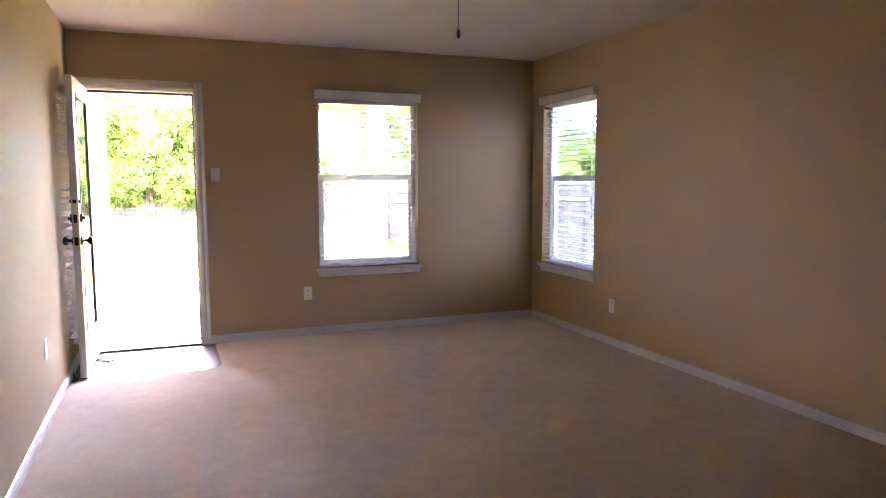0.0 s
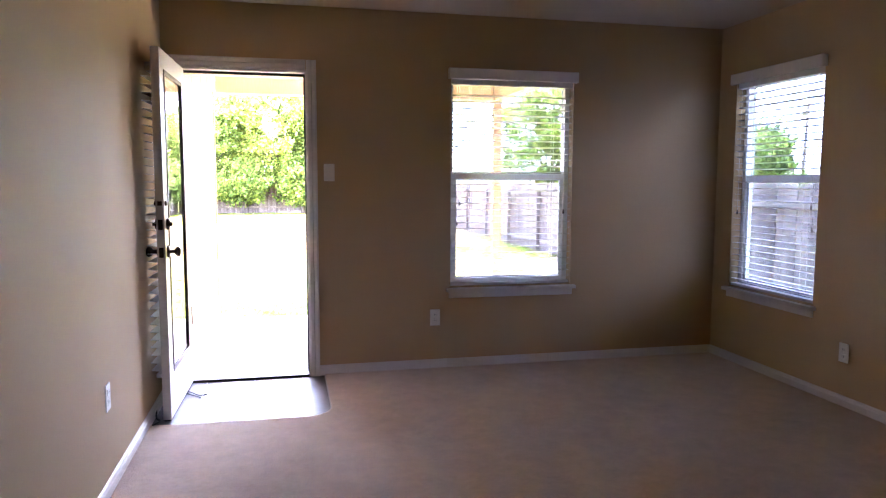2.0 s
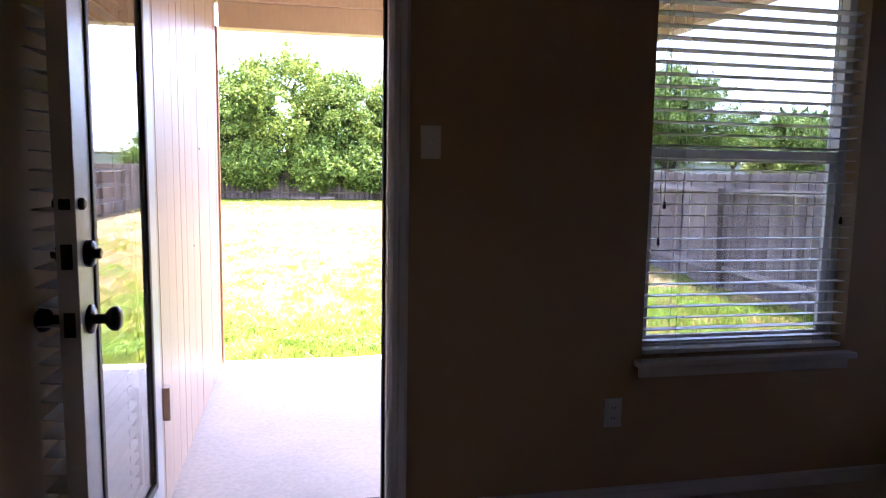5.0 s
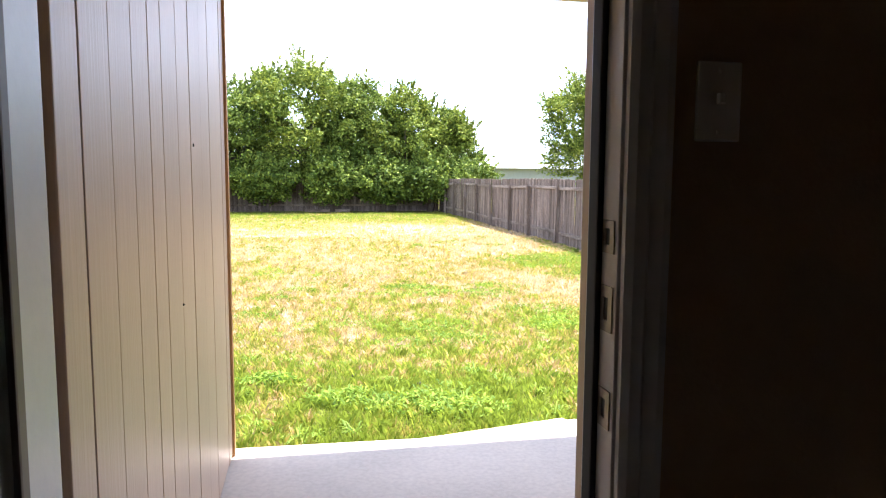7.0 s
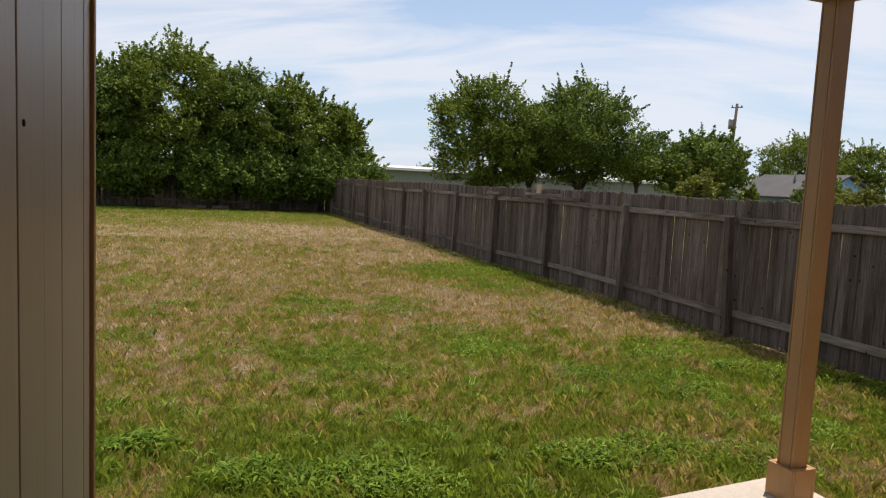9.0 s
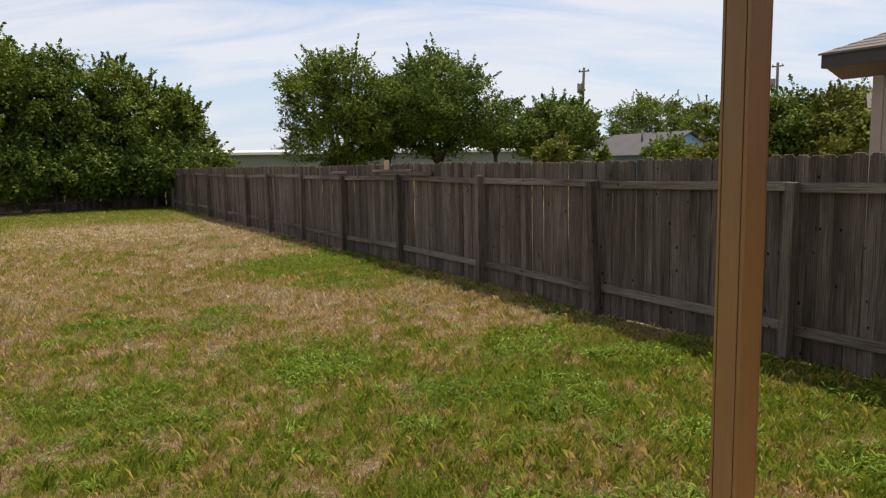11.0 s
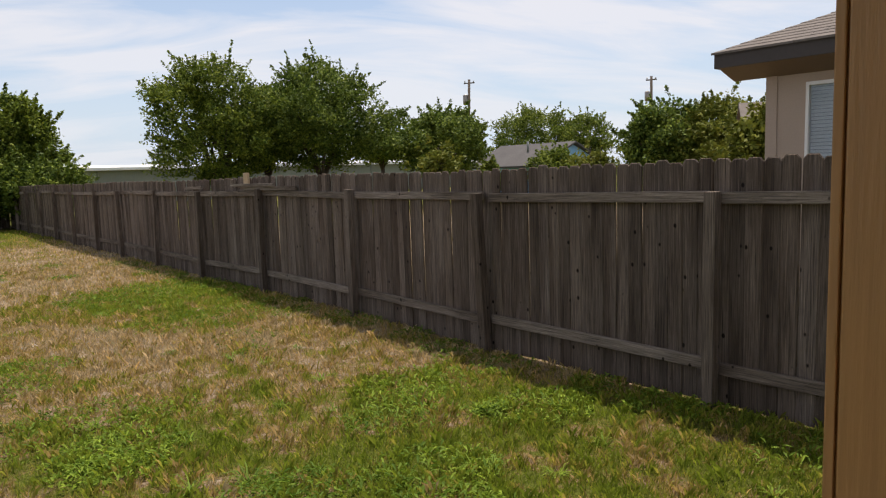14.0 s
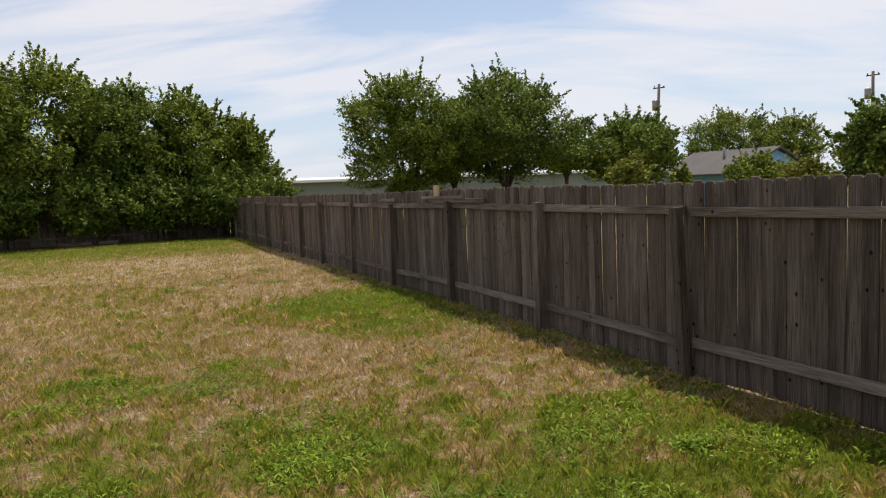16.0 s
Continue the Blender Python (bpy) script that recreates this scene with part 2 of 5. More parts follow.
def glass_material(name, tint):
    m, n, l, b = nodes_of(name)
    b.inputs["Base Color"].default_value = (*tint, 1)
    b.inputs["Transmission Weight"].default_value = 1.0
    b.inputs["Roughness"].default_value = 0.0
    b.inputs["IOR"].default_value = 1.45
    return m


GLASS = glass_material("door_glass", (0.97, 0.99, 0.98))
TINTED = glass_material("tinted_window_glass", (0.38, 0.42, 0.47))
SCREENED = glass_material("dark_tinted_window_glass", (0.21, 0.26, 0.33))


def lawn_colour(n, l):
    """Green and straw patches shared by the soil sheet and the blades."""
    a = noise_node(n, l, 0.28, 3, (1, 0.8, 0), "World", 0.6)
    c = noise_node(n, l, 2.6, 6, (1, 0.8, 0), "World", 0.70)
    mix = n.new("ShaderNodeMath"); mix.operation = "MULTIPLY_ADD"
    mix.inputs[1].default_value = 1.15
    l.new(c.outputs[0], mix.inputs[0])
    ad = n.new("ShaderNodeMath"); ad.operation = "MULTIPLY"; ad.inputs[1].default_value = 0.52
    l.new(a.outputs[0], ad.inputs[0]); l.new(ad.outputs[0], mix.inputs[2])
    e = noise_node(n, l, 10.5, 4, (1, 0.75, 0), "World", 0.65)
    em = n.new("ShaderNodeMath"); em.operation = "MULTIPLY_ADD"; em.inputs[1].default_value = 0.78; em.inputs[2].default_value = -0.39
    l.new(e.outputs[0], em.inputs[0])
    ea = n.new("ShaderNodeMath"); ea.operation = "ADD"
    l.new(mix.outputs[0], ea.inputs[0]); l.new(em.outputs[0], ea.inputs[1])
    # greener along the slab and the far end, drier in the middle of the yard
    geo = n.new("ShaderNodeNewGeometry"); sp = n.new("ShaderNodeSeparateXYZ")
    l.new(geo.outputs["Position"], sp.inputs[0])
    band = n.new("ShaderNodeMapRange"); band.inputs[1].default_value = 4.2; band.inputs[2].default_value = 9.5
    band.inputs[3].default_value = -0.27; band.inputs[4].default_value = -0.085
    l.new(sp.outputs["Y"], band.inputs[0])
    far = n.new("ShaderNodeMapRange"); far.inputs[1].default_value = 24.0; far.inputs[2].default_value = 31.0
    far.inputs[3].default_value = 0.0; far.inputs[4].default_value = -0.22
    l.new(sp.outputs["Y"], far.inputs[0])
    s1 = n.new("ShaderNodeMath"); s1.operation = "ADD"
    l.new(ea.outputs[0], s1.inputs[0]); l.new(band.outputs[0], s1.inputs[1])
    s2 = n.new("ShaderNodeMath"); s2.operation = "ADD"
    l.new(s1.outputs[0], s2.inputs[0]); l.new(far.outputs[0], s2.inputs[1])
    # drier again beyond the slab's corner
    dry = n.new("ShaderNodeMapRange"); dry.inputs[1].default_value = 2.0; dry.inputs[2].default_value = 4.2
    dry.inputs[3].default_value = 0.0; dry.inputs[4].default_value = 0.045
    l.new(sp.outputs["X"], dry.inputs[0])
    s3 = n.new("ShaderNodeMath"); s3.operation = "ADD"
    l.new(s2.outputs[0], s3.inputs[0]); l.new(dry.outputs[0], s3.inputs[1])
    last = s3.outputs[0]
    for px, py, pr in ((5.7, 13.2, 2.5), (5.6, 10.8, 1.1), (2.06, 10.0, 0.7), (3.4, 10.0, 0.7), (1.9, 7.1, 0.7), (3.5, 7.1, 0.7), (5.8, 6.8, 0.9), (6.1, 5.7, 0.9), (4.7, 5.3, 0.9), (1.4, 3.7, 1.3)):
        ds = n.new("ShaderNodeVectorMath"); ds.operation = "DISTANCE"
        ds.inputs[1].default_value = (px, py, -0.5)
        l.new(geo.outputs["Position"], ds.inputs[0])
        mr = n.new("ShaderNodeMapRange"); mr.inputs[1].default_value = pr * 0.35; mr.inputs[2].default_value = pr
        mr.inputs[3].default_value = -0.25 if pr > 2 else -0.13; mr.inputs[4].default_value = 0.0
        l.new(ds.outputs["Value"], mr.inputs[0])
        sm = n.new("ShaderNodeMath"); sm.operation = "ADD"
        l.new(last, sm.inputs[0]); l.new(mr.outputs[0], sm.inputs[1])
        last = sm.outputs[0]
    return last


def soil_material():
    m, n, l, b = nodes_of("lawn_soil")
    k = lawn_colour(n, l)
    r = ramp_node(n, l, k, [(0.56, (0.14, 0.165, 0.03)), (0.66, (0.22, 0.19, 0.06)), (0.74, (0.30, 0.21, 0.12)), (0.86, (0.42, 0.335, 0.24))])
    f = noise_node(n, l, 38, 5, (1, 1, 1), "World", 0.7)
    rf = ramp_node(n, l, f.outputs[0], [(0.3, (0.30, 0.30, 0.28)), (0.62, (1.0, 1.0, 1.0))])
    mu = n.new("ShaderNodeMixRGB"); mu.blend_type = "MULTIPLY"; mu.inputs[0].default_value = 1
    l.new(r.outputs[0], mu.inputs[1]); l.new(rf.outputs[0], mu.inputs[2])
    l.new(mu.outputs[0], b.inputs["Base Color"])
    b.inputs["Roughness"].default_value = 1.0
    b.inputs["Specular IOR Level"].default_value = 0.05
    bp = n.new("ShaderNodeBump"); bp.inputs["Strength"].default_value = 0.9; bp.inputs["Distance"].default_value = 0.04
    l.new(f.outputs[0], bp.inputs["Height"]); l.new(bp.outputs[0], b.inputs["Normal"])
    return m


def blade_material():
    m, n, l, b = nodes_of("grass_blade")
    k = lawn_colour(n, l)
    geo = n.new("ShaderNodeNewGeometry")
    own = n.new("ShaderNodeMapRange"); own.inputs[3].default_value = -0.085; own.inputs[4].default_value = 0.085
    l.new(geo.outputs["Random Per Island"], own.inputs[0])
    kk = n.new("ShaderNodeMath"); kk.operation = "ADD"
    l.new(k, kk.inputs[0]); l.new(own.outputs[0], kk.inputs[1])
    r = ramp_node(n, l, kk.outputs[0], [(0.55, (0.22, 0.285, 0.032)), (0.66, (0.35, 0.325, 0.06)), (0.74, (0.49, 0.335, 0.135)), (0.88, (0.55, 0.435, 0.27))])
    wn2 = n.new("ShaderNodeTexWhiteNoise"); wn2.noise_dimensions = "1D"
    l.new(geo.outputs["Random Per Island"], wn2.inputs["W"])
    rv = ramp_node(n, l, wn2.outputs["Value"], [(0, (0.55, 0.6, 0.5)), (0.6, (1, 1, 1)), (0.88, (1.15, 1.12, 1.0)), (1, (1.6, 1.5, 1.4))])
    mu = n.new("ShaderNodeMixRGB"); mu.blend_type = "MULTIPLY"; mu.inputs[0].default_value = 1
    l.new(r.outputs[0], mu.inputs[1]); l.new(rv.outputs[0], mu.inputs[2])
    return leafy(m, n, l, b, mu.outputs[0], 0.5)


def leafy(m, n, l, b, colour, through_part, gloss=0.15):
    l.new(colour, b.inputs["Base Color"])
    b.inputs["Roughness"].default_value = 0.65
    b.inputs["Specular IOR Level"].default_value = gloss
    tr = n.new("ShaderNodeBsdfTranslucent")
    l.new(colour, tr.inputs["Color"])
    ms = n.new("ShaderNodeMixShader"); ms.inputs[0].default_value = through_part
    out = n["Material Output"]
    l.new(b.outputs[0], ms.inputs[1]); l.new(tr.outputs[0], ms.inputs[2]); l.new(ms.outputs[0], out.inputs["Surface"])
    return m


def leaf_material(name, dark, light, through_part=0.22):
    m, n, l, b = nodes_of(name)
    geo = n.new("ShaderNodeNewGeometry")
    rv = ramp_node(n, l, geo.outputs["Random Per Island"], [(0, dark), (0.7, tuple((a + c) / 2 for a, c in zip(dark, light))), (1, light)])
    big = noise_node(n, l, 0.6, 3, (1, 1, 1), "World")
    rb = ramp_node(n, l, big.outputs[0], [(0.35, (0.7, 0.75, 0.65)), (0.65, (1.15, 1.1, 1.0))])
    mu = n.new("ShaderNodeMixRGB"); mu.blend_type = "MULTIPLY"; mu.inputs[0].default_value = 1
    l.new(rv.outputs[0], mu.inputs[1]); l.new(rb.outputs[0], mu.inputs[2])
    return leafy(m, n, l, b, mu.outputs[0], through_part)


SOIL, BLADE = soil_material(), blade_material()
LEAF = leaf_material("leaves_green", (0.05, 0.092, 0.016), (0.36, 0.43, 0.07))
LEAF_DARK = leaf_material("leaves_dark_green", (0.040, 0.080, 0.016), (0.28, 0.36, 0.064))
LEAF_YELLOW = leaf_material("leaves_yellow_green", (0.10, 0.13, 0.02), (0.26, 0.27, 0.05))
WEED = leaf_material("weed_leaves", (0.085, 0.16, 0.016), (0.27, 0.38, 0.045), 0.3)


# ---- building helpers ----
def box(bm, x0, x1, y0, y1, z0, z1, bevel=0.0):
    vs = [bm.verts.new((x, y, z)) for z in (z0, z1) for x, y in ((x0, y0), (x1, y0), (x1, y1), (x0, y1))]
    fs = [bm.faces.new([vs[i] for i in q]) for q in ((3, 2, 1, 0), (4, 5, 6, 7), (0, 1, 5, 4), (1, 2, 6, 5), (2, 3, 7, 6), (3, 0, 4, 7))]
    if bevel:
        es = {e for f in fs for e in f.edges}
        bmesh.ops.bevel(bm, geom=list(es), offset=bevel, segments=2, affect="EDGES", profile=0.6)
    return bm


def tube(bm, a, b, r0, r1, sides=8, caps=True):
    a, b = Vector(a), Vector(b)
    q = (b - a).to_track_quat("Z", "Y")
    rings = []
    for p, r in ((a, r0), (b, r1)):
        rings.append([bm.verts.new(p + q @ Vector((r * math.cos(2 * math.pi * k / sides), r * math.sin(2 * math.pi * k / sides), 0))) for k in range(sides)])
    for k in range(sides):
        f = bm.faces.new((rings[0][k], rings[0][(k + 1) % sides], rings[1][(k + 1) % sides], rings[1][k]))
        f.smooth = True
    if caps:
        bm.faces.new(rings[0][::-1]); bm.faces.new(rings[1])
    return bm


def lathe(bm, origin, axis, profile, sides=16):
    """Rings of (distance along axis, radius)."""
    q = Vector(axis).to_track_quat("Z", "Y")
    rings = [[bm.verts.new(Vector(origin) + q @ Vector((r * math.cos(2 * math.pi * k / sides), r * math.sin(2 * math.pi * k / sides), d))) for k in range(sides)] for d, r in profile]
    for r0, r1 in zip(rings, rings[1:]):
        for k in range(sides):
            bm.faces.new((r0[k], r0[(k + 1) % sides], r1[(k + 1) % sides], r1[k])).smooth = True
    bm.faces.new(rings[0][::-1]); bm.faces.new(rings[-1])
    return bm


def prism(bm, outline, axis, a, b):
    """A closed outline (pairs in the two other axes) pushed along an axis from a to b."""
    def at(u, v, w):
        return {"x": (w, u, v), "y": (u, w, v), "z": (u, v, w)}[axis]
    r0 = [bm.verts.new(at(u, v, a)) for u, v in outline]
    r1 = [bm.verts.new(at(u, v, b)) for u, v in outline]
    bm.faces.new(r0[::-1]); bm.faces.new(r1)
    for k in range(len(outline)):
        j = (k + 1) % len(outline)
        bm.faces.new((r0[k], r0[j], r1[j], r1[k]))
    bmesh.ops.recalc_face_normals(bm, faces=bm.faces)
    return bm


def mesh_of(name, bm, material):
    me = bpy.data.meshes.new(name)
    bmesh.ops.recalc_face_normals(bm, faces=bm.faces)
    bm.to_mesh(me)
    bm.free()
    me.materials.append(material)
    return me


def thing(name, at, label, category, group="", kind=""):
    ob = new(name)
    ob.location = at
    ob.empty_display_size = 0.1
    return tagged(ob, label, category, group, kind)


def origin_of(ob):
    p = Vector((0, 0, 0))
    while ob:
        p += ob.location
        ob = ob.parent
    return p


def part(name, bm, material, parent, label=""):
    """Links a bmesh, built in the place's own metres, as one mesh under a thing or a part."""
    bmesh.ops.translate(bm, verts=bm.verts, vec=-origin_of(parent))
    ob = new(name, mesh_of(name, bm, material))
    ob.parent = parent
    return tagged(ob, label)


def solid(name, bm, material, label, category, kind="", group=""):
    """A thing that is one mesh."""
    return tagged(new(name, mesh_of(name, bm, material)), label, category, group, kind)


def piece(name, mesh, parent, at, rot=(0, 0, 0), scale=(1, 1, 1)):
    ob = new(name, mesh)
    ob.parent = parent
    ob.location = Vector(at) - origin_of(parent)
    ob.rotation_euler = rot
    ob.scale = scale
    return ob


def bm_new():
    return bmesh.new()


def holed(bm, axis, w0, w1, u0, u1, z0, z1, holes):
    """A wall slab from w0 to w1 along axis, spanning u and z, with rectangular openings through it."""
    us = sorted({u0, u1, *[v for h in holes for v in h[:2]]})
    zs = sorted({z0, z1, *[v for h in holes for v in h[2:]]})
    inside = lambda u, z: any(h[0] < u < h[1] and h[2] < z < h[3] for h in holes)
    full = [[not inside((a + b) / 2, (c + d) / 2) for c, d in zip(zs, zs[1:])] for a, b in zip(us, us[1:])]
    def quad(pts):
        bm.faces.new([bm.verts.new({"y": (u, w, z), "x": (w, u, z)}[axis]) for u, z, w in pts])
    for i, (a, b) in enumerate(zip(us, us[1:])):
        for j, (c, d) in enumerate(zip(zs, zs[1:])):
            if not full[i][j]:
                continue
            for w in (w0, w1):
                quad([(a, c, w), (b, c, w), (b, d, w), (a, d, w)])
            for di, dj, e in ((-1, 0, [(a, c), (a, d)]), (1, 0, [(b, c), (b, d)]), (0, -1, [(a, c), (b, c)]), (0, 1, [(a, d), (b, d)])):
                ii, jj = i + di, j + dj
                if not (0 <= ii < len(full) and 0 <= jj < len(full[0]) and full[ii][jj]):
                    (p, q), (r, s) = e
                    quad([(p, q, w0), (r, s, w0), (r, s, w1), (p, q, w1)])
    bmesh.ops.remove_doubles(bm, verts=bm.verts, dist=1e-5)
    return bm


# ---- the room ----
W, H, BACK, TH = 3.98, 2.48, -8.2, 0.16
DX0, DX1, DTOP = 0.075, 0.895, 2.065
WX0, WX1, WZ0, WZ1 = 1.885, 2.795, 0.585, 2.055
RY0, RY1, RZ0, RZ1 = -1.06, -0.205, 0.565, 2.055

bm = holed(bm_new(), "y", 0.0, TH, -0.12, W + TH, -0.30, 2.62, [(DX0, DX1 + 0.018, -0.02, DTOP), (WX0, WX1, WZ0, WZ1)])
solid("wall_north", bm, WALL, "tan painted wall with a door and a window", "wall", "structure")
bm = holed(bm_new(), "x", W, W + TH, BACK, 0.0, -0.30, 2.62, [(RY0, RY1, RZ0, RZ1)])
solid("wall_east", bm, WALL, "tan painted side wall with one window", "wall", "structure")
solid("wall_west", box(bm_new(), -0.12, 0.0, BACK, 0.0, -0.30, 2.62), WALL, "plain tan painted wall behind the open door", "wall", "structure")
bm = box(bm_new(), -0.12, W + TH, BACK - TH, BACK, -0.30, 2.62)
solid("wall_south", bm, WALL, "plain tan painted wall closing the room", "wall", "structure")
solid("ceiling", box(bm_new(), 0.001, W - 0.001, BACK + 0.001, -0.001, H, 2.60), CEIL, "cream textured flat ceiling", "ceiling", "structure")

# floor: concrete base, carpet with a rounded notch, tile landing at the door
TX, TY, TR = 1.0, -0.87, 0.16
floor = thing("floor", (2, -4, -0.02), "beige carpet around a taupe tile landing", "floor", kind="structure")
part("subfloor", box(bm_new(), 0.0, W, BACK, 0.0, -0.20, -0.0004), GROUT, floor, "grey mortar bed")
ring = [(0.002, BACK), (W - 0.002, BACK), (W - 0.002, -0.002), (TX, -0.002)]
ring += [(TX - TR + TR * math.cos(a), TY + TR - TR * math.sin(a)) for a in [k * math.pi / 20 for k in range(11)]]
ring += [(x, TY + 0.02 * (0.8 - x) + 0.006 * math.sin(x * 21)) for x in (0.7, 0.55, 0.4, 0.25, 0.1)] + [(0.002, TY + 0.03)]
bm = prism(bm_new(), ring, "z", -0.011, 0.012)
bmesh.ops.triangulate(bm, faces=[f for f in bm.faces if len(f.verts) > 4])
part("carpet", bm, CARPET, floor, "worn beige cut-pile carpet")
xs, ys = [0.004, 0.225, 0.53, 0.845, 0.995], [TY + 0.02, -0.003]
for i, (a, b) in enumerate(zip(xs, xs[1:])):
    for j, (c, d) in enumerate(zip(ys, ys[1:])):
        bm = bm_new()
        if i == 3 and j == 0:
            out = [(a + 0.003, c + 0.003)] + [(TX - TR - 0.006 + (TR) * math.cos(t), TY + TR + 0.012 + TR * math.sin(t)) for t in [-math.pi / 2 + k * math.pi / 16 for k in range(9)]] + [(b - 0.003, d - 0.003), (a + 0.003, d - 0.003)]
            prism(bm, out, "z", -0.011, 0.0)
        else:
            box(bm, a + 0.003, b - 0.003, c + 0.003, d - 0.003, -0.011, 0.0, 0.0006)
        part("tile", bm, TILE, floor)

# baseboards with a rounded cap
BASE = [(0.0, 0.0), (0.014, 0.0), (0.014, 0.048), (0.010, 0.055), (0.009, 0.062), (0.004, 0.069), (0.0, 0.071)]


def baseboard(axis, side, wall, a, b):
    bm = prism(bm_new(), [(wall + side * u, 0.002 + v) for u, v in BASE], axis, a, b)
    solid("baseboard", bm, TRIM, "white painted moulded baseboard", "baseboard", "structure")


baseboard("x", -1, -0.0015, 0.958, W - 0.016)
baseboard("y", -1, W - 0.0015, BACK + 0.02, -0.002)
baseboard("y", 1, 0.0015, BACK + 0.02, -0.002)
baseboard("x", 1, BACK + 0.0015, 0.02, W - 0.02)

# door casing, jambs, stops, threshold
casing = thing("trim_door", (DX1, -0.01, 0), "white moulded door casing and jambs", "door trim", kind="structure")
PROFILE = [(0.0, 0.0), (0.0, 0.012), (0.012, 0.017), (0.030, 0.017), (0.036, 0.013), (0.055, 0.019), (0.066, 0.019), (0.066, 0.0)]
CW = 0.066
part("casing_side", prism(bm_new(), [(DX1 + 0.004 + u, -0.001 - v) for u, v in PROFILE], "z", 0.0, DTOP + CW), TRIM, casing)
part("casing_side", prism(bm_new(), [(DX0 - u, -0.001 - v) for u, v in PROFILE], "z", 0.0, DTOP + CW), TRIM, casing)
part("casing_head", prism(bm_new(), [(-0.0012 - v, DTOP + u) for u, v in PROFILE], "x", DX0, DX1), TRIM, casing)
part("jamb", box(bm_new(), DX1 - 0.001, DX1 + 0.0175, 0.001, 0.115, 0.0, DTOP, 0.002), TRIM, casing)
part("jamb", box(bm_new(), DX0 - 0.001, DX0 + 0.006, 0.001, 0.115, 0.0, DTOP, 0.002), TRIM, casing)
part("jamb_head", box(bm_new(), DX0 + 0.006, DX1 - 0.001, 0.001, 0.115, DTOP - 0.018, DTOP + 0.001, 0.002), TRIM, casing)
part("weather_strip", box(bm_new(), DX1 - 0.012, DX1 - 0.001, 0.052, 0.088, 0.02, DTOP - 0.018, 0.004), RUBBER, casing, "black rubber seal")
part("weather_strip", box(bm_new(), DX0 + 0.006, DX1 - 0.012, 0.052, 0.068, DTOP - 0.034, DTOP - 0.018, 0.004), RUBBER, casing, "black rubber seal")
part("brick_mould", box(bm_new(), DX1 + 0.028, DX1 + 0.085, 0.116, 0.215, -0.03, DTOP + 0.03, 0.006), PORCH, casing, "tan painted outer frame board")
part("brick_mould", box(bm_new(), DX0 + 0.022, DX1 + 0.027, 0.116, 0.215, DTOP - 0.03, DTOP + 0.04, 0.006), PORCH, casing, "tan painted outer frame board")
part("threshold", box(bm_new(), DX0 + 0.007, DX1 - 0.002, -0.012, 0.19, -0.012, 0.016, 0.005), BRONZE, casing, "dark bronze metal threshold")
for z, hgt in ((1.195, 0.05), (1.085, 0.07), (0.93, 0.06)):
    bm = holed(bm_new(), "x", DX1 - 0.0035, DX1 - 0.0012, 0.010, 0.050, z - hgt / 2, z + hgt / 2, [(0.024, 0.040, z - hgt * 0.25, z + hgt * 0.25)])
    sp = part("strike_plate", bm, STEEL, casing, "worn steel strike plate")
    # no hole in the jamb: a black plate gives the shade inside it
    part("latch_hole_shade", box(bm_new(), DX1 - 0.0015, DX1 - 0.0008, 0.024, 0.040, z - hgt * 0.25, z + hgt * 0.25), RUBBER, sp, "flat black plate painting the shade of a latch hole")

# the open door leaf
leaf = thing("door_1", (0.092, -0.01, 0.012), "open white glazed back door folded against the wall", "door", kind="structure")
LX0, LX1, LY0, LY1, LZ0, LZ1 = 0.070, 0.114, -0.775, -0.010, 0.014, 2.045
GY0, GY1, GZ0, GZ1 = -0.655, -0.125, 0.27, 1.93
part("stile", box(bm_new(), LX0, LX1, LY0, GY0, LZ0, LZ1, 0.002), TRIM, leaf)
part("stile", box(bm_new(), LX0, LX1, GY1, LY1, LZ0, LZ1, 0.002), TRIM, leaf)
part("rail", box(bm_new(), LX0 + 0.001, LX1 - 0.001, GY0, GY1, LZ0, GZ0, 0.001), TRIM, leaf)
part("rail", box(bm_new(), LX0 + 0.001, LX1 - 0.001, GY0, GY1, GZ1, LZ1, 0.001), TRIM, leaf)
for side in (0, 1):
    x0, x1 = (LX1 - 0.004, LX1 + 0.005) if side else (LX0 - 0.008, LX0 + 0.004)
    for a, b, c, d in ((GY0 - 0.012, GY0 + 0.012, GZ0 - 0.012, GZ1 + 0.012), (GY1 - 0.012, GY1 + 0.012, GZ0 - 0.012, GZ1 + 0.012), (GY0 + 0.012, GY1 - 0.012, GZ0 - 0.012, GZ0 + 0.012), (GY0 + 0.012, GY1 - 0.012, GZ1 - 0.012, GZ1 + 0.012)):
        part("glazing_bead", box(bm_new(), x0, x1, a, b, c, d, 0.004), BEAD if side else TRIM, leaf, "brown glazing bead" if side else "")
pane = part("pane", box(bm_new(), 0.103, 0.108, GY0 + 0.001, GY1 - 0.001, GZ0 + 0.001, GZ1 - 0.001), GLASS, leaf, "clear door glass")
pane.visible_shadow = False
